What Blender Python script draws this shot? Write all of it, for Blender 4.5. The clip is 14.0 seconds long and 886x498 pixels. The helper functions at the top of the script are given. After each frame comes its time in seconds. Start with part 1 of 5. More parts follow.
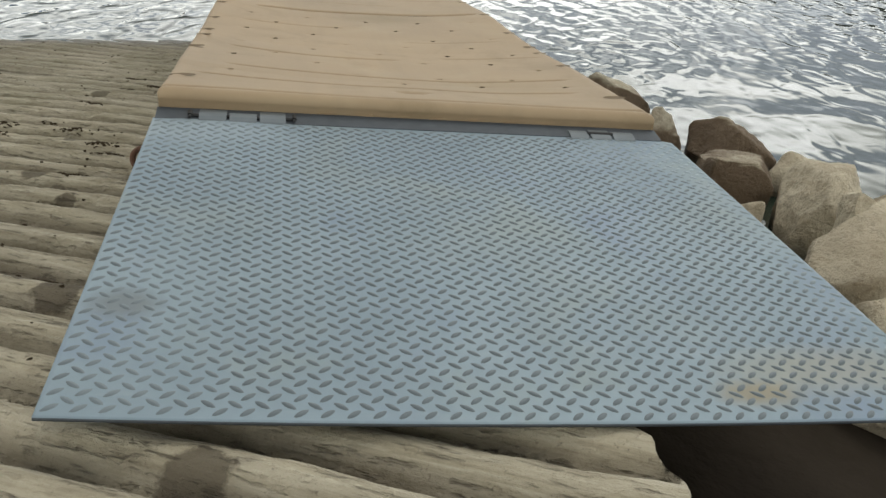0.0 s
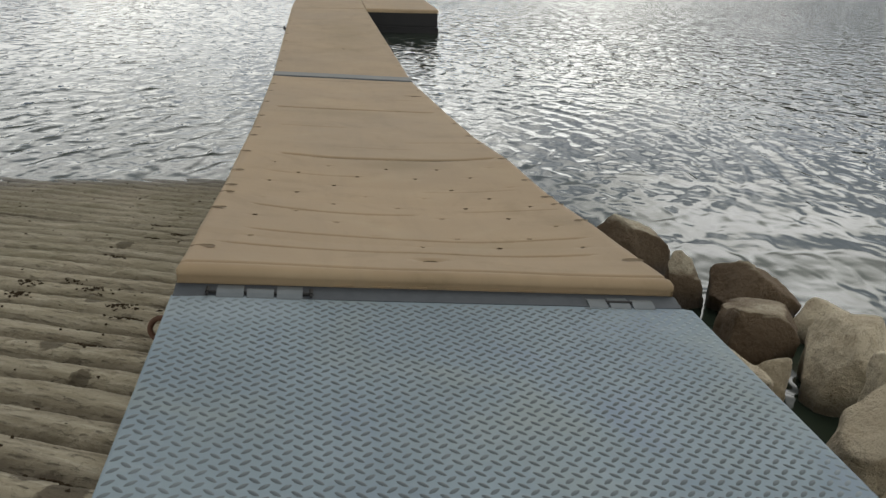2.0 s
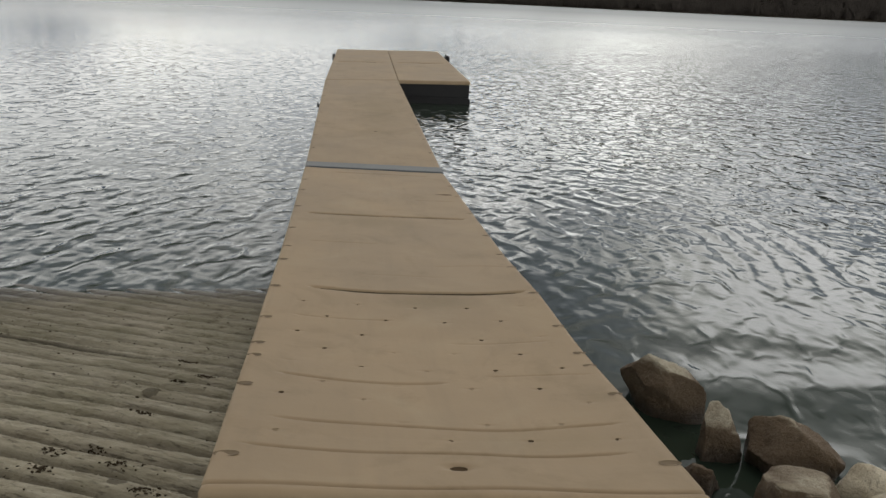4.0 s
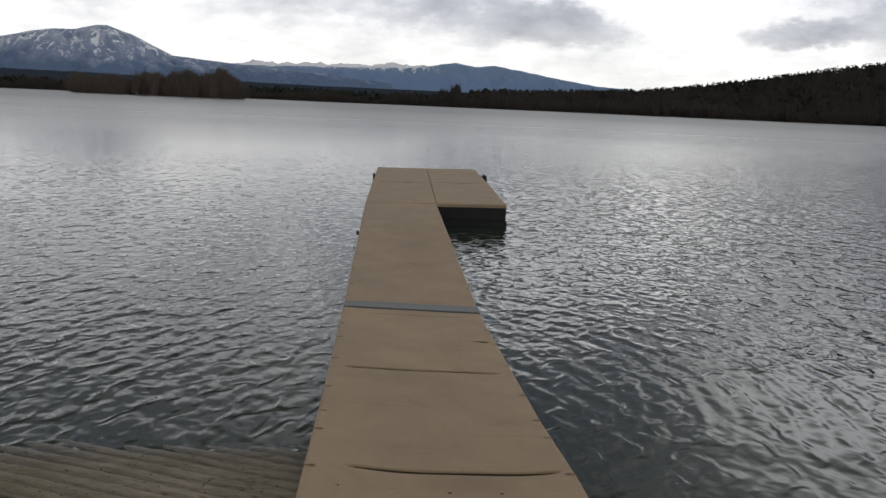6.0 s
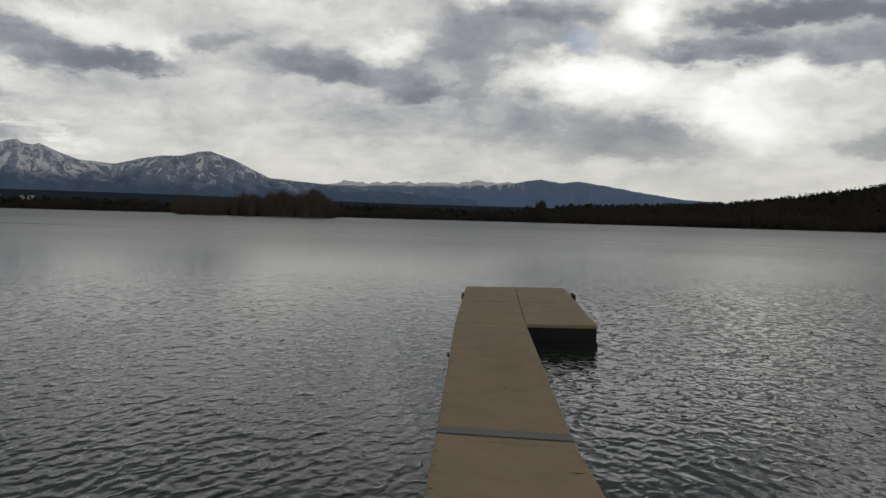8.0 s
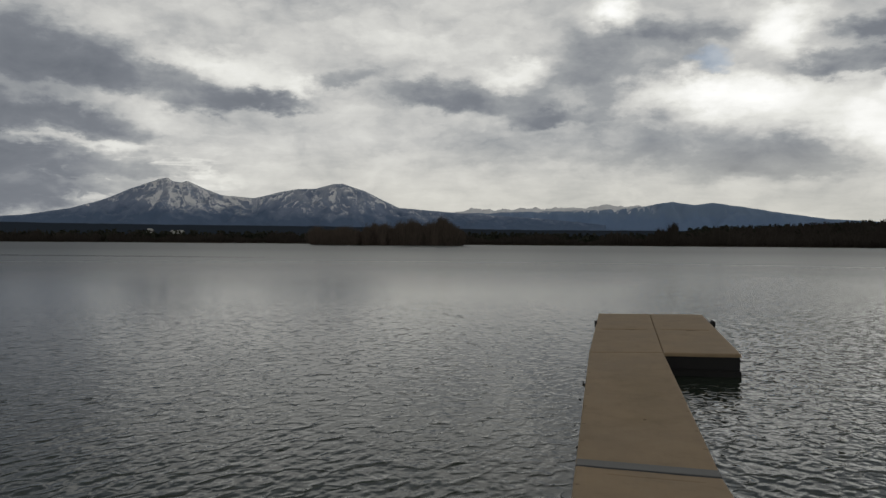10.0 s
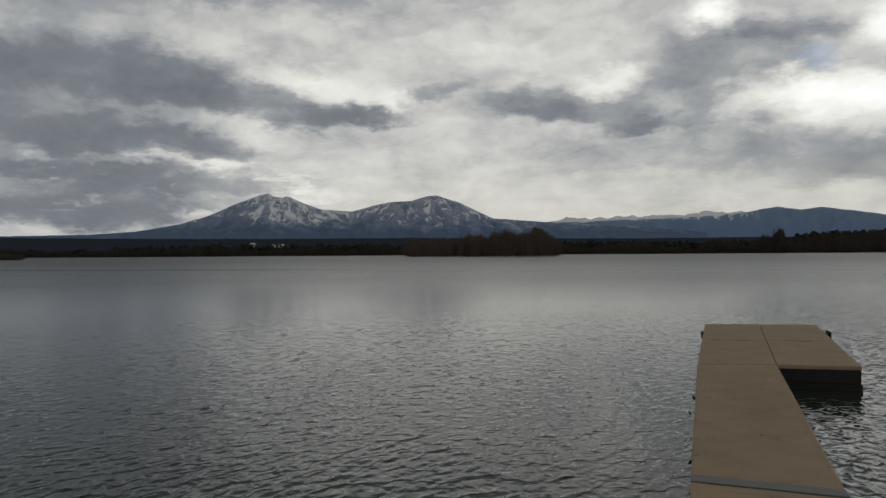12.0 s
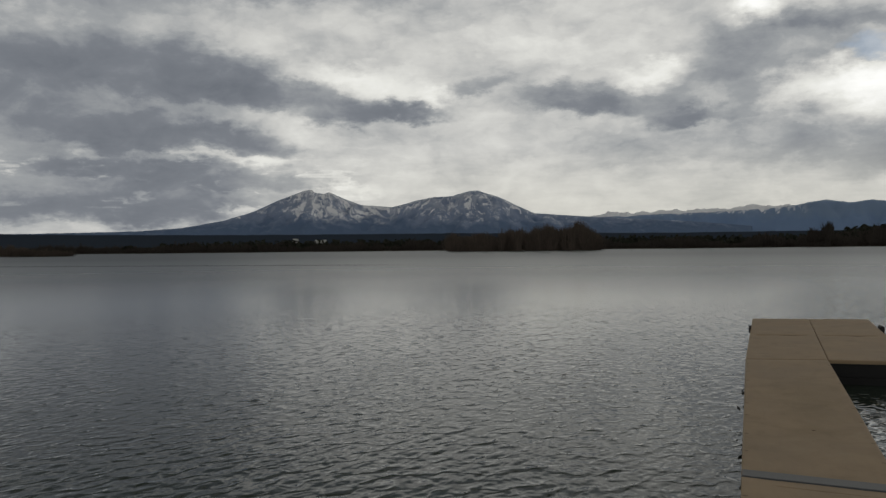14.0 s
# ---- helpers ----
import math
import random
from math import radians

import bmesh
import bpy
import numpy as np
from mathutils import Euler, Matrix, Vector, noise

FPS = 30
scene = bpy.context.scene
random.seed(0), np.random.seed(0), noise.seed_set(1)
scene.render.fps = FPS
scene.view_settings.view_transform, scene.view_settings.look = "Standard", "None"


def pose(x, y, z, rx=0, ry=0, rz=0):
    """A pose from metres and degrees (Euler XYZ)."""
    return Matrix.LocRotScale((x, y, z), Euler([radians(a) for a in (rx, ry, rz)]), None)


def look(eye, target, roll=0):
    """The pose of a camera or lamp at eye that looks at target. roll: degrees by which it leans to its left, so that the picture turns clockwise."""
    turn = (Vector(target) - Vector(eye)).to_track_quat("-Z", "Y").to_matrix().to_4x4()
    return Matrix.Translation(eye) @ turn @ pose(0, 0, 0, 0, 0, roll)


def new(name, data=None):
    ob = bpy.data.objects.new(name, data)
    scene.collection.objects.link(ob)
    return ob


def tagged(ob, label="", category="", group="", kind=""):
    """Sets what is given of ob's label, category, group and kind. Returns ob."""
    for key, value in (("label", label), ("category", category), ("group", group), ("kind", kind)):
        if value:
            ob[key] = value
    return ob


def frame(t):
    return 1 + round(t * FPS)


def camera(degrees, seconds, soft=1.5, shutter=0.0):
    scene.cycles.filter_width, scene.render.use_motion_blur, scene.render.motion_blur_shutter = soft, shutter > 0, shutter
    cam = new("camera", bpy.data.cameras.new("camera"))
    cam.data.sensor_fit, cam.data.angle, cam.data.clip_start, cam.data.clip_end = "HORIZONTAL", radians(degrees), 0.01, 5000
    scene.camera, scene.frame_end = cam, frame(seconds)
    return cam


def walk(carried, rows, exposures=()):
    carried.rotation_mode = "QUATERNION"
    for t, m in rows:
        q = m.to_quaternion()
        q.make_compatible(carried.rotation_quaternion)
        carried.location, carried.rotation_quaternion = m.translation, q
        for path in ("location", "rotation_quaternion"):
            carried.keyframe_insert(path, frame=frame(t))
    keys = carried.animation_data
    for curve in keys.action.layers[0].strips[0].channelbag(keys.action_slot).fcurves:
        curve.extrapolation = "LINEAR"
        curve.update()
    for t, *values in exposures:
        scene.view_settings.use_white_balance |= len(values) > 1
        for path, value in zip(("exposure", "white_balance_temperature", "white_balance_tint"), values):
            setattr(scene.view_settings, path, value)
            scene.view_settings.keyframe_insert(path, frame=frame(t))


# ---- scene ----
cam = camera(57.2, 14.0)
PATH = [
    (0, (-0.306, -1.873, 1.21), (0.048, -0.137, 0.281), 3.7),
    (0.5, (-0.302, -1.851, 1.236), (0.03, -0.086, 0.355), 2.7),
    (1, (-0.298, -1.835, 1.257), (0.027, -0.036, 0.445), 2.2),
    (1.5, (-0.292, -1.81, 1.289), (0.028, 0.017, 0.541), 2.5),
    (2, (-0.287, -1.793, 1.342), (0.018, 0.059, 0.652), 2.6),
    (2.5, (-0.285, -1.774, 1.402), (-0.003, 0.098, 0.759), 2.2),
    (3, (-0.282, -1.718, 1.493), (-0.025, 0.166, 0.872), 2.5),
    (5.5, (-0.29, -1.545, 1.988), (-0.103, 0.396, 1.543), 2.2),
    (6, (-0.291, -1.559, 2.051), (-0.151, 0.406, 1.701), 2.5),
    (6.5, (-0.283, -1.588, 2.097), (-0.17, 0.394, 1.857), 2.7),
    (7, (-0.311, -1.613, 2.122), (-0.218, 0.379, 1.973), 2.8),
    (7.5, (-0.336, -1.637, 2.147), (-0.306, 0.361, 2.057), 2.4),
    (8, (-0.352, -1.638, 2.157), (-0.432, 0.359, 2.08), 1.6),
    (8.5, (-0.363, -1.635, 2.161), (-0.539, 0.356, 2.096), 1.2),
    (11, (-0.465, -1.67, 2.206), (-0.973, 0.264, 2.212), 0.0),
    (11.5, (-0.492, -1.657, 2.214), (-1.056, 0.262, 2.223), -0.2),
    (12, (-0.508, -1.701, 2.202), (-1.125, 0.201, 2.211), -0.4),
    (12.5, (-0.532, -1.729, 2.198), (-1.195, 0.158, 2.205), -0.4),
    (13, (-0.557, -1.747, 2.19), (-1.254, 0.128, 2.196), -0.6),
    (13.5, (-0.56, -1.756, 2.187), (-1.273, 0.113, 2.187), -0.6),
    (14, (-0.546, -1.764, 2.189), (-1.258, 0.105, 2.187), -0.6),
]
EXPO = [(0, 2.3, 6400, 7.5), (1.5, 1.9, 6440, 9), (3.0, 1.68, 6450, 10), (5.5, 1.32, 6250, 13), (6.0, 1.03, 6220, 14), (6.5, 0.72, 6300, 12),
        (7.0, 0.5, 6380, 11), (7.5, 0.38, 6420, 11), (8.5, 0.28, 6450, 11), (11, 0.25, 6500, 10), (14, 0.25, 6500, 10)]
walk(cam, [(t, look(eye, target, roll)) for t, eye, target, roll in PATH], EXPO)

# ---------------------------------------------------------------- node helper


class Nodes:
    """Short-hand for building a node tree."""

    def __init__(self, tree):
        self.tree = tree
        self.tree.nodes.clear()

    def add(self, kind, **props):
        n = self.tree.nodes.new(kind)
        for key, value in props.items():
            if key == "blend_type":
                n.blend_type = value
            elif key == "operation":
                n.operation = value
            elif key == "data_type":
                n.data_type = value
            elif key == "sky_type":
                n.sky_type = value
            elif key == "feature":
                n.feature = value
        return n

    def put(self, socket, value):
        if hasattr(value, "is_output"):
            self.tree.links.new(value, socket)
        else:
            socket.default_value = value

    def math(self, op, a, b=0.0, c=0.0, clamp=False):
        n = self.add("ShaderNodeMath", operation=op)
        n.use_clamp = clamp
        for i, v in enumerate((a, b, c)):
            self.put(n.inputs[i], v)
        return n.outputs[0]

    def xyz(self, v):
        n = self.add("ShaderNodeSeparateXYZ")
        self.put(n.inputs[0], v)
        return n.outputs[0], n.outputs[1], n.outputs[2]

    def vec(self, x, y, z=0.0):
        n = self.add("ShaderNodeCombineXYZ")
        for i, v in enumerate((x, y, z)):
            self.put(n.inputs[i], v)
        return n.outputs[0]

    def mapped(self, v, scale=(1, 1, 1), rot=(0, 0, 0), loc=(0, 0, 0)):
        n = self.add("ShaderNodeMapping")
        self.put(n.inputs["Vector"], v)
        n.inputs["Scale"].default_value = scale
        n.inputs["Rotation"].default_value = rot
        n.inputs["Location"].default_value = loc
        return n.outputs[0]

    def noise(self, v, scale, detail=3.0, rough=0.5, distort=0.0):
        n = self.add("ShaderNodeTexNoise")
        self.put(n.inputs["Vector"], v)
        n.inputs["Scale"].default_value = scale
        n.inputs["Detail"].default_value = detail
        n.inputs["Roughness"].default_value = rough
        n.inputs["Distortion"].default_value = distort
        return n.outputs["Fac"]

    def cells(self, v, scale, feature="F1"):
        n = self.add("ShaderNodeTexVoronoi", feature=feature)
        self.put(n.inputs["Vector"], v)
        n.inputs["Scale"].default_value = scale
        return n.outputs["Distance"]

    def ramp(self, fac, *stops):
        n = self.add("ShaderNodeValToRGB")
        self.put(n.inputs[0], fac)
        el = n.color_ramp.elements
        while len(el) < len(stops):
            el.new(0.5)
        for e, (pos, col) in zip(el, stops):
            e.position = pos
            e.color = (*col, 1) if len(col) == 3 else col
        return n.outputs[0]

    def step(self, fac, lo, hi, a=0.0, b=1.0):
        n = self.add("ShaderNodeMapRange")
        self.put(n.inputs["Value"], fac)
        for key, v in (("From Min", lo), ("From Max", hi), ("To Min", a), ("To Max", b)):
            self.put(n.inputs[key], v)
        n.clamp = True
        return n.outputs[0]

    def mix(self, fac, a, b, how="MIX"):
        n = self.add("ShaderNodeMix", data_type="RGBA")
        n.blend_type = how
        self.put(n.inputs["Factor"], fac)
        for s, v in ((n.inputs[6], a), (n.inputs[7], b)):
            self.put(s, (*v, 1) if isinstance(v, tuple) and len(v) == 3 else v)
        return n.outputs[2]

    def bump(self, height, strength, distance):
        n = self.add("ShaderNodeBump")
        self.put(n.inputs["Height"], height)
        n.inputs["Strength"].default_value = strength
        n.inputs["Distance"].default_value = distance
        return n.outputs[0]


def material(name):
    """A new material: its nodes, the Principled node and object coordinates in metres."""
    m = bpy.data.materials.new(name)
    m.use_nodes = True
    n = Nodes(m.node_tree)
    out = n.add("ShaderNodeOutputMaterial")
    bsdf = n.add("ShaderNodeBsdfPrincipled")
    m.node_tree.links.new(bsdf.outputs[0], out.inputs[0])
    where = n.add("ShaderNodeNewGeometry").outputs["Position"]
    return m, n, bsdf, where


def finish(n, bsdf, color, rough, metal=0.0, normal=None):
    n.put(bsdf.inputs["Base Color"], (*color, 1) if isinstance(color, tuple) else color)
    n.put(bsdf.inputs["Roughness"], rough)
    n.put(bsdf.inputs["Metallic"], metal)
    if normal is not None:
        n.put(bsdf.inputs["Normal"], normal)


# ---------------------------------------------------------------- world and sun
# Heavy broken cloud: the sun stands behind it, ahead and to the right of the dock.
SUN_AZ, SUN_EL = 28.0, 56.0


def make_world():
    w = bpy.data.worlds.new("sky")
    scene.world = w
    w.use_nodes = True
    n = Nodes(w.node_tree)
    out = n.add("ShaderNodeOutputWorld")
    back = n.add("ShaderNodeBackground")
    n.tree.links.new(back.outputs[0], out.inputs[0])
    sky = n.add("ShaderNodeTexSky", sky_type="NISHITA")
    sky.sun_disc = False
    sky.sun_elevation, sky.sun_rotation = radians(SUN_EL), radians(SUN_AZ)
    blue = n.mix(1.0, sky.outputs[0], (0.055, 0.055, 0.055), "MULTIPLY")
    way = n.add("ShaderNodeTexCoord").outputs["Generated"]
    x, y, z = n.xyz(way)
    az = n.math("MULTIPLY", n.math("ARCTAN2", x, y), 57.2958)
    el = n.math("MULTIPLY", n.math("ARCSINE", z), 57.2958)
    # the flat cloud layer, seen in perspective: streets shrink towards the horizon
    zz = n.math("ADD", n.math("MAXIMUM", z, 0.0), 0.10)
    deck = n.vec(n.math("DIVIDE", x, zz), n.math("DIVIDE", y, zz))
    iso = n.vec(n.math("MULTIPLY", az, 0.105), n.math("MULTIPLY", el, 0.17))
    warp = n.noise(iso, 1.0, 8, 0.6)
    warp2 = n.noise(n.mapped(iso, loc=(5.1, 2.3, 7.3)), 1.0, 8, 0.6)
    waz = n.math("ADD", az, n.math("MULTIPLY", n.math("SUBTRACT", warp, 0.5), 11.0))
    wel = n.math("ADD", el, n.math("MULTIPLY", n.math("SUBTRACT", warp2, 0.5), 4.2))
    tear = n.noise(n.vec(n.math("MULTIPLY", az, 0.5), n.math("MULTIPLY", el, 1.1)), 1.0, 6, 0.62)
    wel = n.math("ADD", wel, n.math("MULTIPLY", n.math("SUBTRACT", tear, 0.5), 2.0))
    big = n.noise(iso, 1.3, 7, 0.47, 0.3)
    fine = n.noise(deck, 2.4, 7, 0.62, 0.5)
    puff = n.math("ABSOLUTE", n.math("SUBTRACT", n.noise(iso, 2.2, 7, 0.48, 0.3), 0.5))
    b = n.math("ADD", n.math("MULTIPLY", n.math("SUBTRACT", big, 0.5), 0.5), n.math("MULTIPLY", n.math("SUBTRACT", fine, 0.5), 0.26))
    b = n.math("ADD", b, n.math("MULTIPLY", n.math("SUBTRACT", puff, 0.08), 0.5))
    lump = n.add("ShaderNodeTexVoronoi", feature="SMOOTH_F1")
    n.put(lump.inputs["Vector"], n.vec(n.math("MULTIPLY", waz, 0.11), n.math("MULTIPLY", wel, 0.26)))
    lump.inputs["Scale"].default_value = 2.4
    lump.inputs["Smoothness"].default_value = 0.35
    lump.normalize = True
    lump.inputs["Detail"].default_value = 3.0
    lump.inputs["Roughness"].default_value = 0.55
    b = n.math("ADD", b, n.math("MULTIPLY", n.math("SUBTRACT", 0.26, lump.outputs["Distance"]), 0.55))
    b = n.math("ADD", b, 0.54)
    # cloud banks and openings: azimuth, elevation, half sizes, weight
    body = n.step(n.noise(n.mapped(iso, loc=(1.7, 4.2, 0.6)), 2.6, 6, 0.58, 0.4), 0.32, 0.66, 0.62, 1.25)
    for a0, e0, sa, se, wt in DARK_BANKS + DARK_BANKS_RIGHT + LIT_CLOUD + LIT_CLOUD_RIGHT:
        da = n.math("DIVIDE", n.math("SUBTRACT", waz, a0), sa)
        de = n.math("DIVIDE", n.math("SUBTRACT", wel, e0), se)
        if wt < 0:
            # level base below, ragged swelling top above
            de = n.math("ADD", n.math("MULTIPLY", n.math("MAXIMUM", de, 0.0), 0.8), n.math("MULTIPLY", n.math("MINIMUM", de, 0.0), 1.3))
        d2 = n.math("ADD", n.math("MULTIPLY", da, da), n.math("MULTIPLY", de, de))
        d2 = n.math("POWER", d2, 1.75 if wt < 0 else 1.2)
        lump_of = n.math("MULTIPLY", n.math("EXPONENT", n.math("MULTIPLY", d2, -1.0)), wt)
        b = n.math("ADD", b, n.math("MULTIPLY", lump_of, body) if wt < 0 else lump_of)
    # small bright breaks between the low banks
    rift = n.step(n.noise(n.vec(n.math("MULTIPLY", waz, 0.30), n.math("MULTIPLY", el, 1.25)), 1.0, 7, 0.6, 0.4), 0.55, 0.66)
    rift = n.math("MULTIPLY", rift, n.math("MULTIPLY", n.step(az, -22.0, -30.0), n.math("MULTIPLY", n.step(el, 1.5, 3.0), n.step(el, 7.0, 5.5))))
    b = n.math("ADD", b, n.math("MULTIPLY", rift, 0.30))
    b = n.math("MAXIMUM", b, n.math("ADD", n.math("MULTIPLY", b, 0.35), -0.05))
    tone = n.math("DIVIDE", n.math("ADD", b, 0.35), 1.7)
    col = n.ramp(tone, (0.0, (0.090, 0.100, 0.117)), (0.206, (0.144, 0.155, 0.172)), (0.382, (0.229, 0.239, 0.246)), (0.53, (0.40, 0.40, 0.385)), (0.676, (0.535, 0.535, 0.505)), (0.794, (0.63, 0.63, 0.605)), (1.0, (0.77, 0.77, 0.75)))
    # a warm pale veil low down
    low = n.math("MULTIPLY", n.step(el, 7.0, 0.5), n.math("MULTIPLY", n.step(az, -36.0, -18.0), n.step(az, 75.0, 40.0)))
    col = n.mix(n.math("MULTIPLY", low, 0.6), col, (0.475, 0.46, 0.395))
    gx = n.math("DIVIDE", n.math("SUBTRACT", waz, 6.8), 1.9)
    gy = n.math("DIVIDE", n.math("SUBTRACT", wel, 12.0), 0.8)
    gap = n.step(n.math("ADD", n.math("MULTIPLY", gx, gx), n.math("MULTIPLY", gy, gy)), 1.1, 0.2)
    col = n.mix(n.math("MULTIPLY", gap, 0.4), col, blue)
    # the sky out of view is dimmed towards the zenith to balance the light
    col = n.mix(1.0, col, n.mix(n.step(wel, 19.0, 33.0), (1.0, 1.0, 1.0), (0.20, 0.20, 0.205)), "MULTIPLY")
    # the sun's glow through thinner cloud
    ga = n.math("DIVIDE", n.math("SUBTRACT", waz, SUN_AZ), 13.0)
    ge = n.math("DIVIDE", n.math("SUBTRACT", wel, SUN_EL), 14.0)
    g = n.math("EXPONENT", n.math("MULTIPLY", n.math("ADD", n.math("MULTIPLY", ga, ga), n.math("MULTIPLY", ge, ge)), -1.0))
    col = n.mix(g, col, (0.12, 0.118, 0.11), "ADD")
    # below the horizon: dull ground
    col = n.mix(n.step(el, -0.6, -1.2), col, (0.10, 0.10, 0.09))
    n.put(back.inputs[0], col)
    back.inputs[1].default_value = 1.22


# azimuth, elevation, half sizes, weight: dark banks with level bases
DARK_BANKS = [
    (-40.9, 11.6, 8.5, 1.9, -0.58), (-33.9, 10.7, 6.0, 1.2, -0.46), (-25.2, 9.5, 4.7, 1.0, -0.58), (-21.5, 9.2, 2.4, 0.8, -0.36), (-37.1, 7.2, 6.9, 1.0, -0.6),
    (-42.5, 8.0, 5.0, 1.0, -0.3), (-42.2, 5.4, 4.5, 0.6, -0.42), (-35.7, 4.5, 7.4, 0.8, -0.36), (-38.0, 3.0, 8.0, 1.4, -0.22), (-42.5, 2.6, 9.0, 1.1, -0.42), (-18.1, 11.1, 1.8, 0.7, -0.2),
    (-10.6, 9.9, 5.8, 1.1, -0.45), (-4.3, 8.5, 3.0, 0.8, -0.5), (0.9, 12.2, 6.0, 2.0, -0.36), (5.2, 13.9, 4.3, 1.0, -0.32), (-50.0, 10.0, 6.0, 3.0, -0.4), (-46.0, 21.0, 16.0, 6.0, -0.6), (-45.0, 8.0, 8.0, 7.0, -0.16), (-43.0, 5.0, 9.0, 4.0, -0.2), (-28.0, 20.5, 20.0, 4.6, -0.48),
]
DARK_BANKS_RIGHT = [
    (20.5, 13.2, 5.5, 0.9, -0.8), (27.4, 13.0, 2.5, 1.3, -0.6), (16.3, 11.3, 5.3, 0.9, -0.45), (25.0, 10.5, 4.5, 1.2, -0.4), (26.9, 5.1, 3.6, 0.8, -0.45), (34.0, 7.0, 5.0, 4.0, -0.3),
    (12.5, 5.2, 4.5, 1.4, -0.33), (7.1, 6.0, 5.8, 2.3, -0.16), (1.6, 6.5, 4.2, 2.2, -0.2), (-7.8, 7.1, 4.6, 1.9, -0.1), (-0.2, 9.4, 2.0, 1.7, -0.2), (38.0, 11.3, 6.0, 2.6, -0.8), (12.5, 20.0, 9.5, 4.0, -0.75),
]
LIT_CLOUD = [
    (-27.5, 12.3, 4.3, 0.8, 0.34), (-23.5, 11.1, 3.6, 1.0, 0.34), (-20.1, 10.6, 1.6, 0.7, 0.3), (-13.3, 13.8, 5.9, 1.0, 0.22), (-6.6, 11.9, 2.1, 0.8, 0.45), (0.2, 15.7, 1.6, 1.0, 0.6),
    (-30.2, 7.9, 2.3, 1.0, 0.24), (-39.9, 5.95, 3.1, 0.4, 0.22), (-33.4, 6.1, 2.2, 0.35, 0.3), (-44.4, 6.5, 1.3, 0.6, 0.3), (-27.9, 4.4, 2.3, 0.5, 0.2), (-19.7, 4.7, 8.0, 1.2, 0.1),
]
LIT_CLOUD_RIGHT = [
    (5.1, 8.9, 3.4, 1.6, 0.26), (10.8, 9.2, 6.0, 1.8, 0.36), (18.5, 7.3, 4.9, 2.3, 0.45), (6.3, 10.4, 3.6, 1.2, 0.3), (12.0, 14.3, 1.9, 1.8, 0.6), (21.5, 9.6, 3.0, 0.6, 0.3), (24.6, 14.9, 4, 0.8, 0.4), (31.5, 18.8, 9.5, 3.8, 0.95),
]
make_world()

sun = new("sun", bpy.data.lights.new("sun", "SUN"))
sun.data.energy, sun.data.angle, sun.data.color = 0.17, radians(30), (1.0, 0.96, 0.9)
_az, _el = radians(SUN_AZ), radians(SUN_EL)
sun.matrix_world = look((0, 0, 0), (-math.sin(_az) * math.cos(_el), -math.cos(_az) * math.cos(_el), -math.sin(_el)))

# ---------------------------------------------------------------- materials


def mat_deck():
    m, n, b, p = material("beige_polyethylene")
    big = n.noise(p, 1.3, 4, 0.6)
    fine = n.noise(p, 60, 3, 0.6)
    streak = n.noise(n.mapped(p, (14, 1.2, 1)), 1.0, 4, 0.65)
    col = n.mix(n.step(big, 0.35, 0.7), (0.318, 0.234, 0.142), (0.388, 0.286, 0.176))
    col = n.mix(n.math("MULTIPLY", n.step(streak, 0.5, 0.75), 0.25), col, (0.26, 0.20, 0.13))
    col = n.mix(n.math("MULTIPLY", n.step(n.noise(p, 5, 5, 0.7), 0.58, 0.72), 0.35), col, (0.23, 0.17, 0.10))
    mott = n.noise(p, 2.6, 6, 0.68, 0.6)
    col = n.mix(n.step(mott, 0.53, 0.70, 0.0, 0.4), col, (0.40, 0.315, 0.20))
    col = n.mix(n.step(mott, 0.46, 0.32, 0.0, 0.45), col, (0.235, 0.175, 0.098))
    # old spills
    x, y, z = n.xyz(p)
    wob = n.math("MULTIPLY", n.math("SUBTRACT", n.noise(p, 4, 5, 0.65), 0.5), 2.6)
    for cx, cy, sx, sy, amt in ((0.12, 1.72, 0.28, 0.10, 0.4), (-0.1, 3.3, 0.3, 0.16, 0.3), (0.1, 9.0, 0.4, 1.6, 0.3), (0.02, 7.3, 0.3, 0.4, 0.25), (0.25, 0.35, 0.2, 0.1, 0.2)):
        dx = n.math("DIVIDE", n.math("SUBTRACT", x, cx), sx)
        dy = n.math("DIVIDE", n.math("SUBTRACT", y, cy), sy)
        d = n.math("ADD", n.math("SQRT", n.math("ADD", n.math("MULTIPLY", dx, dx), n.math("MULTIPLY", dy, dy))), wob)
        col = n.mix(n.math("MULTIPLY", n.step(d, 1.3, 0.2), amt), col, (0.20, 0.155, 0.08))
    finish(n, b, col, n.step(big, 0.3, 0.7, 0.6, 0.75), 0, n.bump(fine, 0.25, 0.002))
    b.inputs["Specular IOR Level"].default_value = 0.25
    return m


def mat_float():
    m, n, b, p = material("black_polyethylene")
    f = n.noise(p, 6, 4, 0.6)
    finish(n, b, n.mix(f, (0.005, 0.005, 0.006), (0.014, 0.013, 0.013)), 0.7, 0, n.bump(n.noise(p, 40, 3), 0.2, 0.003))
    return m


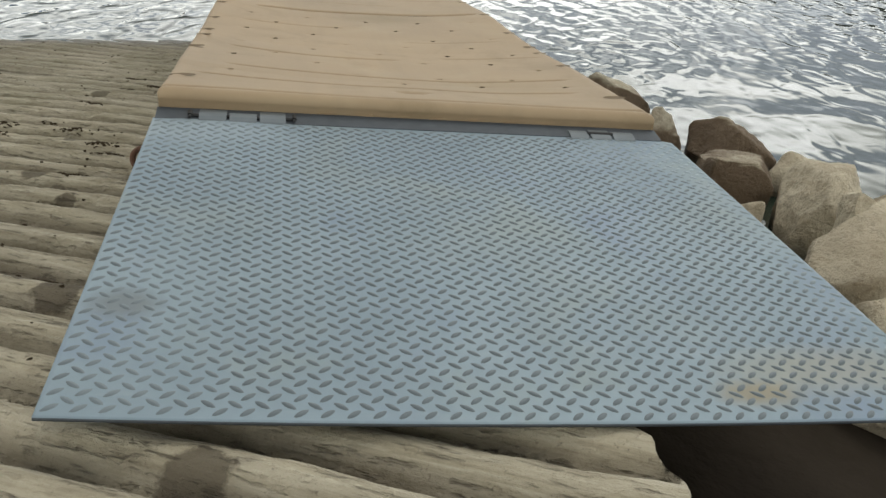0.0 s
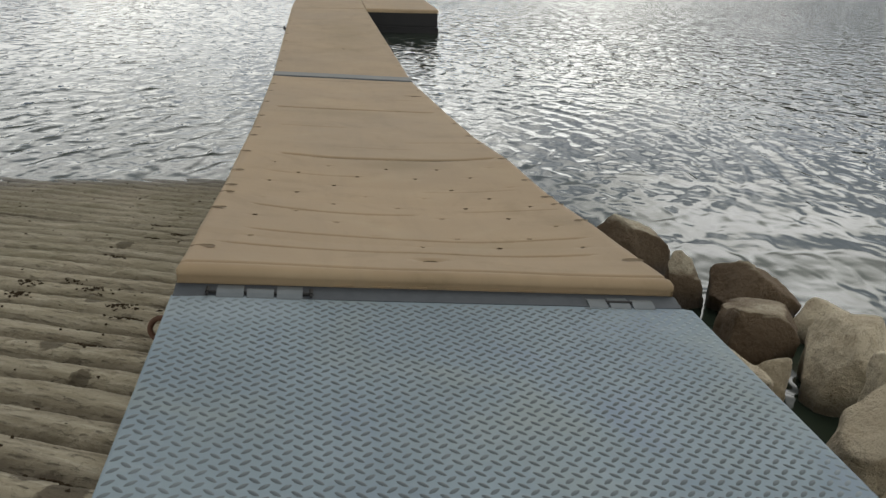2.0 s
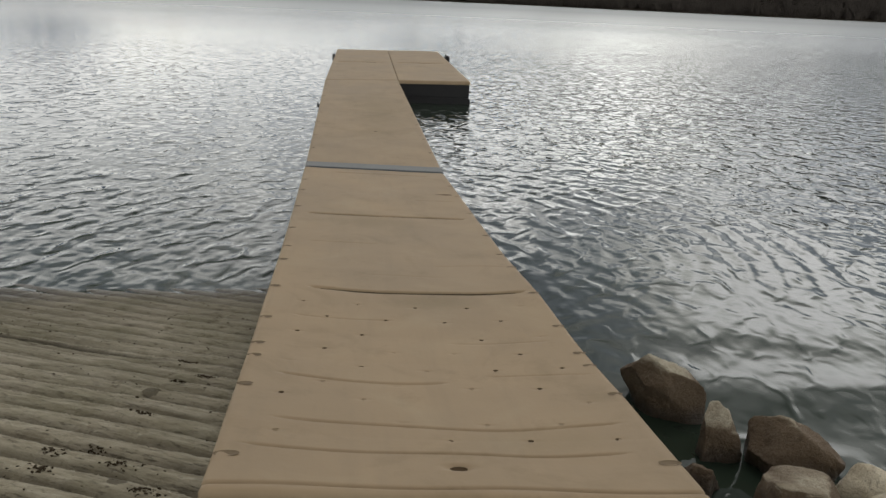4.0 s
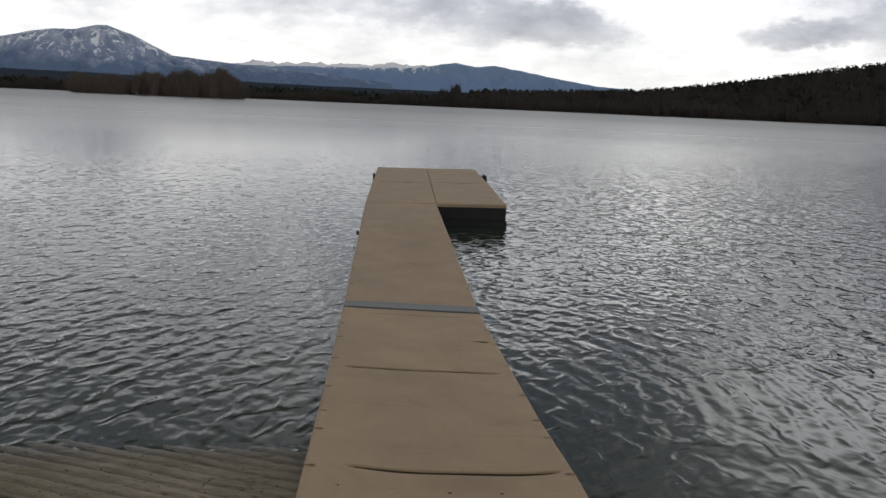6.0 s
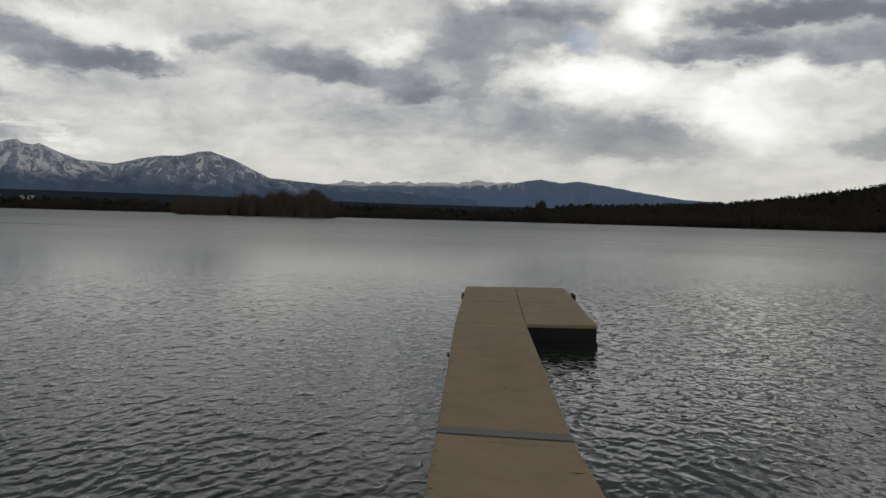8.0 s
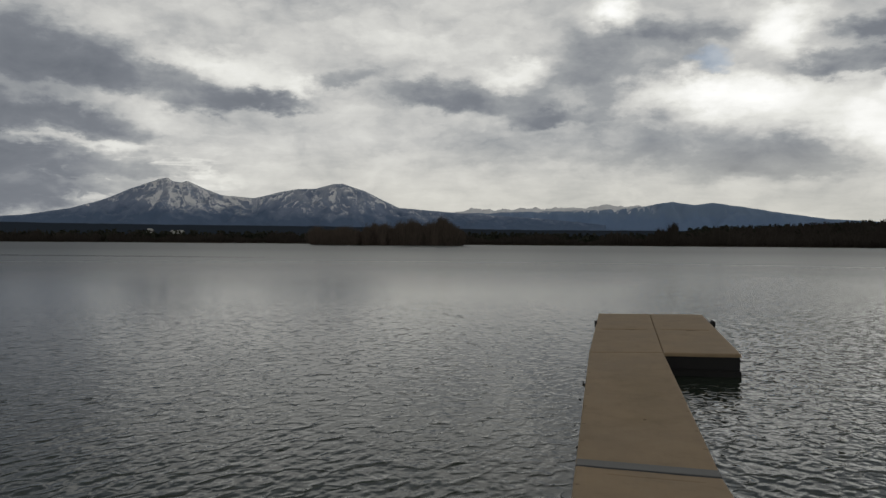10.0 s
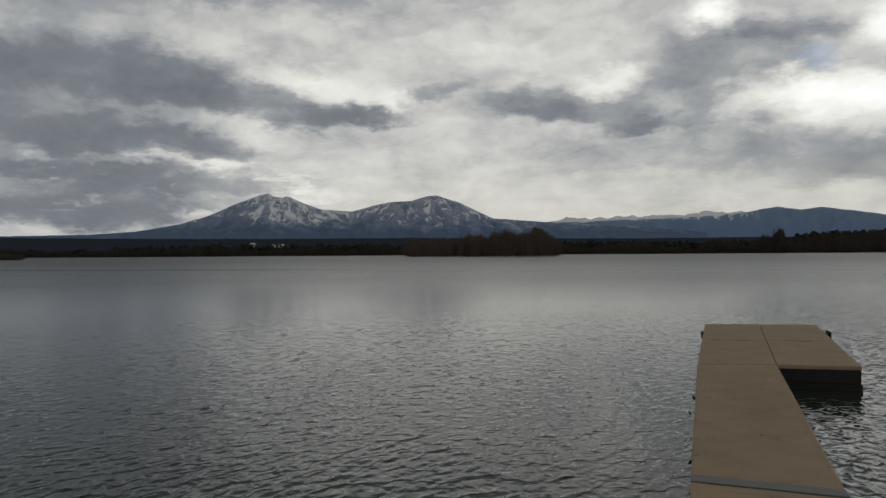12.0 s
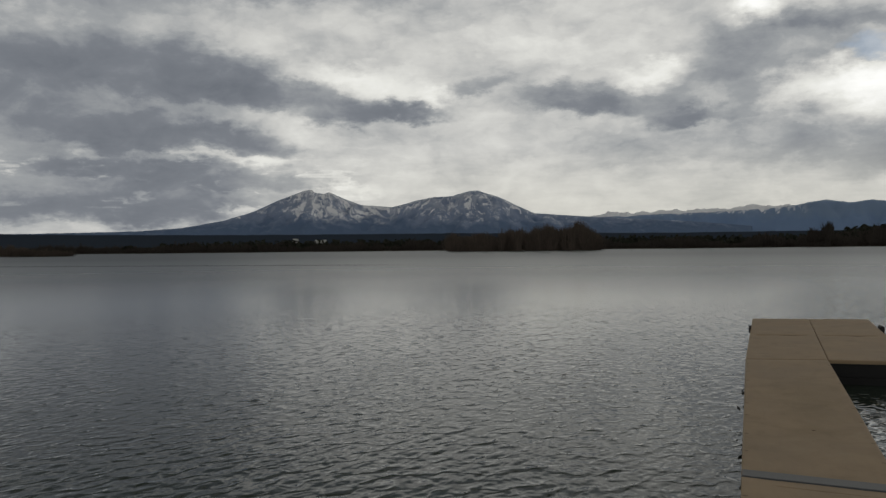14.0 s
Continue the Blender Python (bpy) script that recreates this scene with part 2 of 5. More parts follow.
def mat_steel():
    m, n, b, p = material("galvanised_steel")
    spangle = n.cells(p, 90)
    cloud = n.noise(p, 2.2, 4, 0.6)
    fine = n.noise(p, 220, 2, 0.6)
    col = n.mix(n.step(cloud, 0.3, 0.7), (0.188, 0.248, 0.288), (0.262, 0.33, 0.36))
    tint = n.noise(p, 3.1, 5, 0.6, 0.4)
    col = n.mix(n.step(tint, 0.52, 0.68, 0.0, 0.6), col, (0.265, 0.305, 0.275))
    col = n.mix(n.step(tint, 0.46, 0.32, 0.0, 0.6), col, (0.19, 0.247, 0.335))
    scuff = n.noise(n.mapped(p, (5, 22, 5), (0, 0, 0.3)), 1.0, 6, 0.7)
    col = n.mix(n.step(scuff, 0.56, 0.74, 0.0, 0.35), col, (0.33, 0.375, 0.385))
    col = n.mix(n.math("MULTIPLY", spangle, 0.25), col, (0.22, 0.25, 0.29))
    # brown mud dried near the free edge, and a dark smudge
    x, y, z = n.xyz(p)
    wob = n.math("MULTIPLY", n.math("SUBTRACT", n.noise(p, 9, 5, 0.65), 0.5), 0.5)
    for cx, cy, sx, sy, tint, amt in ((0.33, -1.045, 0.065, 0.03, (0.25, 0.195, 0.10), 0.7), (0.46, -1.0, 0.16, 0.06, (0.33, 0.30, 0.21), 0.5),
                                      (-0.55, -0.82, 0.05, 0.04, (0.14, 0.14, 0.13), 0.55), (-0.5, -0.12, 0.16, 0.06, (0.36, 0.41, 0.45), 0.35)):
        dx = n.math("DIVIDE", n.math("SUBTRACT", x, cx), sx)
        dy = n.math("DIVIDE", n.math("SUBTRACT", y, cy), sy)
        d = n.math("ADD", n.math("SQRT", n.math("ADD", n.math("MULTIPLY", dx, dx), n.math("MULTIPLY", dy, dy))), n.math("MULTIPLY", wob, 2.2))
        col = n.mix(n.math("MULTIPLY", n.step(d, 1.25, 0.45), amt), col, tint)
    rough = n.step(n.noise(p, 12, 4, 0.6), 0.3, 0.7, 0.60, 0.68)
    finish(n, b, col, rough, 0.35, n.bump(fine, 0.15, 0.0006))
    return m


def mat_lug():
    """Lug tops: dark reflection painted into the colour, polished back to bare zinc where feet land less or the plate
    is scoured.
    """
    m, n, b, p = material("worn_tread_dark_reflection")
    f = n.noise(p, 30, 3, 0.6)
    col = n.mix(f, (0.095, 0.115, 0.124), (0.15, 0.175, 0.187))
    x, y, z = n.xyz(p)
    wob = n.math("MULTIPLY", n.math("SUBTRACT", n.noise(p, 7, 4, 0.65), 0.5), 2.4)
    for cx, cy, sx, sy, amt in ((-0.56, -0.12, 0.22, 0.14, 0.45), (0.55, -0.14, 0.17, 0.18, 0.85), (0.62, -0.6, 0.05, 0.5, 0.5), (-0.02, -0.05, 0.6, 0.03, 0.5), (-0.52, -0.95, 0.10, 0.35, 0.25)):
        dx = n.math("DIVIDE", n.math("SUBTRACT", x, cx), sx)
        dy = n.math("DIVIDE", n.math("SUBTRACT", y, cy), sy)
        d = n.math("ADD", n.math("SQRT", n.math("ADD", n.math("MULTIPLY", dx, dx), n.math("MULTIPLY", dy, dy))), wob)
        col = n.mix(n.math("MULTIPLY", n.step(d, 1.4, 0.5), amt), col, (0.29, 0.345, 0.37))
    finish(n, b, col, 0.6, 0.35)
    return m


def mat_dark_steel():
    m, n, b, p = material("weathered_steel")
    f = n.noise(p, 30, 4, 0.6)
    finish(n, b, n.mix(f, (0.045, 0.053, 0.062), (0.085, 0.097, 0.11)), 0.65, 0.25, n.bump(f, 0.2, 0.001))
    return m


def mat_rust():
    m, n, b, p = material("rusted_iron")
    f = n.noise(p, 60, 5, 0.7)
    finish(n, b, n.mix(f, (0.05, 0.025, 0.016), (0.17, 0.085, 0.05)), 0.85, 0.1, n.bump(f, 0.5, 0.002))
    return m


def mat_concrete():
    m, n, b, p = material("worn_concrete")
    ribwise = n.mapped(p, rot=(0, 0, radians(26)))
    along = n.mapped(ribwise, (4.5, 38, 38))
    grain = n.noise(along, 1.0, 6, 0.7)
    cloud = n.noise(p, 1.1, 5, 0.6)
    speck = n.noise(p, 75, 4, 0.7)
    col = n.mix(n.step(cloud, 0.35, 0.68), (0.28, 0.245, 0.165), (0.46, 0.405, 0.29))
    col = n.mix(n.step(grain, 0.45, 0.72, 0.0, 0.55), col, (0.50, 0.45, 0.35))
    col = n.mix(n.step(grain, 0.47, 0.3, 0.0, 0.6), col, (0.20, 0.165, 0.11))
    col = n.mix(n.step(speck, 0.60, 0.70, 0.0, 0.6), col, (0.09, 0.072, 0.05))
    lines = n.noise(n.mapped(ribwise, (3.5, 60, 60)), 1.0, 5, 0.7)
    col = n.mix(n.step(lines, 0.53, 0.66, 0.0, 0.6), col, (0.56, 0.51, 0.39))
    col = n.mix(n.step(lines, 0.46, 0.34, 0.0, 0.6), col, (0.19, 0.158, 0.10))
    pits = n.noise(n.mapped(ribwise, (16, 110, 110)), 1.0, 3, 0.6)
    col = n.mix(n.step(pits, 0.60, 0.70, 0.0, 0.7), col, (0.11, 0.088, 0.06))
    # each rib: dirt and painted shade along its foot, a crest painted as lit
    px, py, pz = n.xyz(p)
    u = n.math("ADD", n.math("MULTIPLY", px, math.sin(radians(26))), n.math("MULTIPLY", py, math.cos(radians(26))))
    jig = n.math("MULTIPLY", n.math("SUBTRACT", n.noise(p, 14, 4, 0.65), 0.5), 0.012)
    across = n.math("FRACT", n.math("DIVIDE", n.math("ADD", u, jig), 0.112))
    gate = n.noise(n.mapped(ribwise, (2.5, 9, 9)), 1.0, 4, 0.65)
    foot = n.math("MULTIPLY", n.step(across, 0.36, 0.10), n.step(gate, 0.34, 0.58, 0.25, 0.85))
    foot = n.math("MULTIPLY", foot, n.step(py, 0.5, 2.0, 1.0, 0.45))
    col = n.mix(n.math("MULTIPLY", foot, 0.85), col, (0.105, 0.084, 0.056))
    crest_light = n.math("MULTIPLY", n.step(across, 0.62, 0.9), n.step(gate, 0.62, 0.40, 0.25, 0.8))
    col = n.mix(n.math("MULTIPLY", crest_light, 0.6), col, (0.58, 0.53, 0.42))
    # old round stains
    x, y, z = n.xyz(p)
    wob = n.math("MULTIPLY", n.math("SUBTRACT", n.noise(p, 22, 4, 0.65), 0.5), 1.5)
    for cx, cy, r in ((-0.431, -1.143, 0.042), (-0.705, -0.599, 0.042), (-0.778, -0.513, 0.034), (-0.947, 0.159, 0.032), (-0.885, 0.054, 0.028), (-0.828, -0.073, 0.026), (-1.017, 1.286, 0.032), (-0.943, 0.543, 0.026)):
        dx = n.math("SUBTRACT", x, cx)
        dy = n.math("MULTIPLY", n.math("SUBTRACT", y, cy), 1.0)
        d = n.math("ADD", n.math("DIVIDE", n.math("SQRT", n.math("ADD", n.math("MULTIPLY", dx, dx), n.math("MULTIPLY", dy, dy))), r), wob)
        col = n.mix(n.step(d, 1.15, 0.95, 0.0, 0.85), col, (0.10, 0.08, 0.052))
    # algae and wet near the waterline
    wet = n.step(n.math("ADD", z, n.math("MULTIPLY", n.math("SUBTRACT", cloud, 0.5), 0.06)), 0.05, 0.0)
    alg = n.math("MULTIPLY", n.step(z, 0.45, 0.12), n.step(n.noise(p, 3.0, 5, 0.65), 0.42, 0.62))
    col = n.mix(n.math("MULTIPLY", alg, 0.45), col, (0.16, 0.15, 0.075))
    damp = n.step(n.math("ADD", z, n.math("MULTIPLY", n.math("SUBTRACT", cloud, 0.5), 0.12)), 0.26, 0.06)
    col = n.mix(n.math("MULTIPLY", damp, 0.35), col, (0.10, 0.082, 0.055))
    col = n.mix(n.math("MULTIPLY", wet, 0.75), col, (0.055, 0.045, 0.035))
    # dirt packed in the joint between two pours
    joint = n.math("MULTIPLY", n.step(n.math("ABSOLUTE", n.math("SUBTRACT", u, 1.07)), 0.034, 0.012), n.step(px, -0.95, -1.3))
    col = n.mix(n.math("MULTIPLY", joint, 0.85), col, (0.06, 0.048, 0.032))
    h = n.math("ADD", n.math("MULTIPLY", grain, 0.6), n.math("SUBTRACT", n.math("MULTIPLY", speck, 0.6), n.math("MULTIPLY", n.step(pits, 0.56, 0.7), 0.6)))
    finish(n, b, col, n.math("SUBTRACT", 0.92, n.math("MULTIPLY", wet, 0.6)), 0, n.bump(h, 1.0, 0.011))
    return m


def mat_rock(name, tone, capped=False):
    m, n, b, p = material(name)
    o = n.add("ShaderNodeObjectInfo").outputs["Random"]
    big = n.noise(p, 5, 5, 0.6)
    fine = n.noise(p, 45, 5, 0.7)
    bed = n.noise(n.mapped(p, (3, 3, 22), (0.5, 0.3, 0)), 1.0, 5, 0.65)
    col = n.mix(n.step(big, 0.35, 0.68), (0.33, 0.29, 0.215), (0.52, 0.475, 0.37))
    col = n.mix(n.step(bed, 0.55, 0.75, 0.0, 0.3), col, (0.50, 0.45, 0.35))
    blotch = n.noise(p, 13, 5, 0.7, 0.6)
    col = n.mix(n.step(blotch, 0.52, 0.62, 0.0, 0.28), col, (0.24, 0.185, 0.115))
    col = n.mix(n.step(n.noise(n.mapped(p, loc=(3, 1, 7)), 16, 5, 0.7), 0.6, 0.7, 0.0, 0.5), col, (0.52, 0.48, 0.39))
    col = n.mix(n.step(fine, 0.55, 0.7, 0.0, 0.55), col, (0.13, 0.095, 0.06))
    col = n.mix(n.math("MULTIPLY", o, 0.25), col, (0.27, 0.20, 0.125))
    col = n.mix(1.0, col, (tone, tone * 0.985, tone * 0.95), "MULTIPLY")
    if capped:
        # brown low down and on steep faces, pale near the top and facing up
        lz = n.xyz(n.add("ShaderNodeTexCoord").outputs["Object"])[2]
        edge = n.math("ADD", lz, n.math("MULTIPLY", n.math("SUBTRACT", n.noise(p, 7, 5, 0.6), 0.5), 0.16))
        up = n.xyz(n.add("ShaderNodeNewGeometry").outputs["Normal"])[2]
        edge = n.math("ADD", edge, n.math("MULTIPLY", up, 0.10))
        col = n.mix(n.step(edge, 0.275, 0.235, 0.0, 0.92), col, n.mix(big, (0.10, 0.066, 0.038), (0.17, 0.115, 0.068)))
    z = n.xyz(p)[2]
    wet = n.step(n.math("ADD", z, n.math("MULTIPLY", n.math("SUBTRACT", big, 0.5), 0.1)), 0.08, 0.02)
    col = n.mix(n.math("MULTIPLY", wet, 0.7), col, (0.045, 0.035, 0.025))
    pit = n.cells(n.mapped(p, loc=(1, 2, 3)), 55)
    col = n.mix(n.math("MULTIPLY", n.step(pit, 0.22, 0.08), n.step(big, 0.42, 0.6, 0.0, 0.6)), col, (0.10, 0.075, 0.05))
    crack = n.math("ABSOLUTE", n.math("SUBTRACT", n.noise(p, 6, 5, 0.62, 0.8), 0.5))
    col = n.mix(n.step(crack, 0.010, 0.002, 0.0, 0.3), col, (0.09, 0.066, 0.042))
    h = n.math("ADD", n.math("MULTIPLY", big, 0.7), n.math("ADD", n.math("MULTIPLY", fine, 0.8), n.math("MULTIPLY", bed, 0.25)))
    finish(n, b, col, n.math("SUBTRACT", 0.9, n.math("MULTIPLY", wet, 0.5)), 0, n.bump(h, 1.0, 0.022))
    return m


def mat_ground():
    m, n, b, p = material("earth_and_dry_grass")
    f = n.noise(p, 0.05, 6, 0.6)
    g = n.noise(p, 3.0, 6, 0.7)
    col = n.mix(n.step(f, 0.4, 0.62), (0.026, 0.022, 0.017), (0.048, 0.039, 0.030))
    col = n.mix(n.math("MULTIPLY", n.step(g, 0.45, 0.65), 0.5), col, (0.03, 0.024, 0.017))
    finish(n, b, col, 1.0, 0, n.bump(g, 0.6, 0.05))
    b.inputs["Specular IOR Level"].default_value = 0.0
    return m


def mat_water():
    m, n, b, p = material("lake_water")
    x, y, z = n.xyz(p)
    out = n.math("SQRT", n.math("ADD", n.math("MULTIPLY", x, x), n.math("MULTIPLY", y, y)))
    lx, ly = n.math("SUBTRACT", x, 2.0), n.math("SUBTRACT", n.math("MULTIPLY", y, 0.7), 2.0)
    lee = n.step(n.math("SQRT", n.math("ADD", n.math("MULTIPLY", lx, lx), n.math("MULTIPLY", ly, ly))), 1.3, 3.2, 0.25, 1.0)
    # short wind wavelets whose crests run nearly straight away from the bank
    base = n.noise(n.mapped(n.mapped(p, rot=(0, 0, radians(18))), (1.0, 0.7, 1)), 4.9, 1, 0.4, 0.2)
    lean = n.math("MULTIPLY", n.math("SUBTRACT", base, 0.5), 0.45)
    ahead = n.vec(n.math("SUBTRACT", x, n.math("MULTIPLY", lean, 0.85)), n.math("ADD", y, n.math("MULTIPLY", lean, 0.5)), 0.0)
    r1 = n.noise(n.mapped(n.mapped(ahead, rot=(0, 0, radians(18))), (1.0, 0.7, 1)), 4.9, 1, 0.4, 0.2)
    r2 = n.noise(n.mapped(n.mapped(p, rot=(0, 0, radians(-16))), (1.0, 0.7, 1)), 8.0, 1, 0.4, 0.2)
    crest = n.math("MAXIMUM", n.math("SUBTRACT", r1, 0.5), 0.0)
    patchy = n.step(n.noise(p, 0.22, 3, 0.6), 0.36, 0.62, 0.45, 1.1)
    side = n.step(x, -1.0, 3.0, 0.50, 0.82)
    h = n.math("ADD", n.math("MULTIPLY", n.math("ADD", n.math("MULTIPLY", r1, 0.85), n.math("MULTIPLY", r2, 0.4)), side), n.math("MULTIPLY", n.math("MULTIPLY", crest, patchy), n.step(x, -1.0, 1.5, 0.5, 1.3)))
    h = n.math("MULTIPLY", h, n.math("MULTIPLY", lee, n.step(n.math("MULTIPLY", out, n.step(x, -1.0, 3.0, 1.0, 0.6)), 7.0, 34.0, 1.0, 0.09)))
    drift = n.math("ABSOLUTE", n.math("SUBTRACT", n.math("SUBTRACT", y, n.math("MULTIPLY", x, 0.12)), n.math("ADD", 102.0, n.math("MULTIPLY", n.noise(n.mapped(p, (0.05, 0.01, 1)), 1.0, 2), 6.0))))
    gustline = n.math("MULTIPLY", n.step(drift, 4.0, 1.5), n.step(x, -42.0, -60.0))
    h = n.math("ADD", h, n.math("MULTIPLY", n.math("MULTIPLY", n.noise(n.mapped(p, (1.0, 3.0, 1)), 2.0, 2), gustline), 9.0))
    finish(n, b, (0.025, 0.036, 0.025), n.math("ADD", n.step(out, 8.0, 65.0, 0.03, 0.24), n.step(out, 40.0, 220.0, 0.0, 0.12)), 0, n.bump(h, 1.0, 0.042))
    b.inputs["IOR"].default_value = 1.333
    b.inputs["Specular IOR Level"].default_value = 0.37
    return m


def mat_peaks():
    """Forest below, bare rock above, both tinted with painted haze blue, and snow lying in gullies that fan down from
    the two summits.
    """
    m, n, b, p = material("snow_streaked_peaks")
    x, y, z = n.xyz(p)
    az = n.math("MULTIPLY", n.math("ARCTAN2", x, y), 57.2958)
    near = n.noise(n.mapped(p, (1, 1, 0.6)), 0.02, 8, 0.62)
    fans = []
    for az0, top in ((-29.2, 330.0), (-18.6, 330.0)):
        below = n.math("DIVIDE", n.math("SUBTRACT", top, z), top)
        fans.append(n.math("DIVIDE", n.math("SUBTRACT", az, az0), n.math("ADD", below, 0.25)))
    which = n.step(az, -24.6, -24.0)
    fan = n.math("ADD", n.math("MULTIPLY", fans[0], n.math("SUBTRACT", 1.0, which)), n.math("MULTIPLY", fans[1], which))
    fan = n.math("ADD", fan, n.math("MULTIPLY", n.math("SUBTRACT", near, 0.5), 3.4))
    at = n.vec(n.math("MULTIPLY", fan, 1.8), n.math("MULTIPLY", z, 0.017), n.math("MULTIPLY", which, 7.0))
    gully = n.noise(at, 1.0, 6, 0.62, 0.9)
    drift = n.noise(n.mapped(p, (1, 1, 1), loc=(40, 9, 3)), 0.011, 4, 0.55)
    low = n.math("ADD", z, n.math("MULTIPLY", n.math("SUBTRACT", drift, 0.5), 170.0))
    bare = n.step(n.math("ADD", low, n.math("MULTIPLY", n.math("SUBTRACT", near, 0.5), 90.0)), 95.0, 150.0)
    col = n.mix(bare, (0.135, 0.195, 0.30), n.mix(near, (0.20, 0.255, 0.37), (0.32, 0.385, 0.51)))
    # the first summit holds the most snow on its far side; its near shoulder is blown bare
    hold = n.math("ADD", n.step(az, -33.5, -29.8, -0.12, 0.05), n.step(az, -27.0, -23.0, 0.0, -0.075))
    snow = n.step(n.math("ADD", gully, hold), 0.515, 0.56)
    snow = n.math("MULTIPLY", snow, n.step(low, 118.0, 165.0))
    dust = n.math("MULTIPLY", n.step(low, 150.0, 230.0), n.step(n.math("ADD", near, hold), 0.42, 0.62, 0.0, 0.4))
    col = n.mix(n.math("MAXIMUM", snow, dust), col, (0.92, 0.93, 0.95))
    finish(n, b, col, 0.95)
    b.inputs["Specular IOR Level"].default_value = 0.1
    return m


def mat_mountain(name, forest, rock, snow_line, snow_top, dapple, snow_to=90.0):
    m, n, b, p = material(name)
    x, y, z = n.xyz(p)
    near = n.noise(n.mapped(p, (1, 1, 0.6)), 0.02, 8, 0.62)
    gul = n.noise(n.mapped(p, (1, 0.35, 0.3)), 0.03, 7, 0.66, 0.8)
    bare = n.step(n.math("ADD", z, n.math("MULTIPLY", n.math("SUBTRACT", near, 0.5), 150.0)), snow_line - 30, snow_line + 20)
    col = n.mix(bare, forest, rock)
    lie = n.math("ADD", n.math("MULTIPLY", n.math("SUBTRACT", gul, 0.5), dapple), n.math("MULTIPLY", n.math("SUBTRACT", near, 0.5), dapple * 0.7))
    s = n.step(n.math("ADD", z, lie), snow_line + 20, snow_top)
    patch = n.step(n.math("ADD", gul, n.math("MULTIPLY", s, 0.17)), 0.55, 0.61)
    snow = n.math("MULTIPLY", patch, n.step(s, 0.02, 0.2))
    az = n.math("MULTIPLY", n.math("ARCTAN2", x, y), 57.2958)
    snow = n.math("MULTIPLY", snow, n.step(az, snow_to + 2.0, snow_to))
    col = n.mix(snow, col, (0.92, 0.93, 0.95))
    finish(n, b, col, 0.95)
    b.inputs["Specular IOR Level"].default_value = 0.1
    return m


def mat_leaf(name, a, c, scale):
    m, n, b, p = material(name)
    r = n.add("ShaderNodeNewGeometry").outputs["Random Per Island"]
    f = n.noise(p, scale, 3, 0.6)
    finish(n, b, n.mix(n.math("MULTIPLY", n.math("ADD", r, f), 0.5), a, c), 0.95)
    b.inputs["Specular IOR Level"].default_value = 0.1
    return m


def mat_plain(name, color, rough=0.7, metal=0.0):
    m, n, b, p = material(name)
    f = n.noise(p, 30, 3, 0.6)
    finish(n, b, n.mix(f, tuple(c * 0.7 for c in color), color), rough, metal)
    if rough > 0.9:
        b.inputs["Specular IOR Level"].default_value = 0.0
    return m


DECK, FLOAT, STEEL, DSTEEL = mat_deck(), mat_float(), mat_steel(), mat_dark_steel()
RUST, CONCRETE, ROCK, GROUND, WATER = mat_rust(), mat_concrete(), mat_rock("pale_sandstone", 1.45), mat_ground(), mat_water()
BROWNROCK = mat_rock("brown_capped_sandstone", 1.05, True)
LUG = mat_lug()
FLAP = mat_plain("grey_hinge_flap", (0.175, 0.176, 0.172), 0.6, 0.1)
STRAP = mat_plain("dull_zinc_strap", (0.165, 0.188, 0.20), 0.55, 0.4)
BLACK = mat_plain("black_rubber", (0.012, 0.012, 0.012), 0.6)
# dark colours of the discs that paint shade inside deck holes and sockets
PIT = mat_plain("shade_filled_hole", (0.10, 0.07, 0.042), 0.95)
SOCKET = mat_plain("shaded_socket_plastic", (0.20, 0.145, 0.085), 0.9)
EMBOSS = mat_plain("scuffed_beige_plastic", (0.36, 0.26, 0.15), 0.6)
# for the mud crumbs, and for strips that paint shade in deck grooves
MUD_AND_SHADE = mat_plain("dry_mud_and_groove_shade", (0.06, 0.046, 0.03), 0.95)
BRUSH = mat_leaf("bare_willow_twigs", (0.036, 0.031, 0.027), (0.085, 0.073, 0.063), 0.05)
WILLOW = mat_leaf("bare_brown_willow", (0.06, 0.049, 0.041), (0.155, 0.124, 0.102), 0.05)
JUNIPER = mat_leaf("dark_juniper", (0.022, 0.025, 0.019), (0.05, 0.052, 0.038), 0.05)
WALLWHITE = mat_plain("pale_house_wall", (0.6, 0.6, 0.57), 0.8)
# the far land's base colours hold painted blue distance haze
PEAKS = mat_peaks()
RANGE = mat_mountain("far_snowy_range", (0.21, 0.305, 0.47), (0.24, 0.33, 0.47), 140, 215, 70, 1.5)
SNOWS = mat_mountain("snow_covered_summits", (0.88, 0.9, 0.93), (0.9, 0.91, 0.93), 60, 120, 60)
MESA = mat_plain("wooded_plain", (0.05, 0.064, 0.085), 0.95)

# ---------------------------------------------------------------- mesh helpers


def mesh_object(name, bm, mat, parent=None, label="", smooth=False):
    me = bpy.data.meshes.new(name)
    bm.to_mesh(me)
    bm.free()
    me.materials.append(mat)
    if smooth:
        me.polygons.foreach_set("use_smooth", [True] * len(me.polygons))
    ob = new(name, me)
    if parent is not None:
        ob.parent = parent
    if label:
        ob["label"] = label
    return ob


def part(name, bm, mat, parent, label="", smooth=False):
    return mesh_object(name, bm, mat, parent, label, smooth)


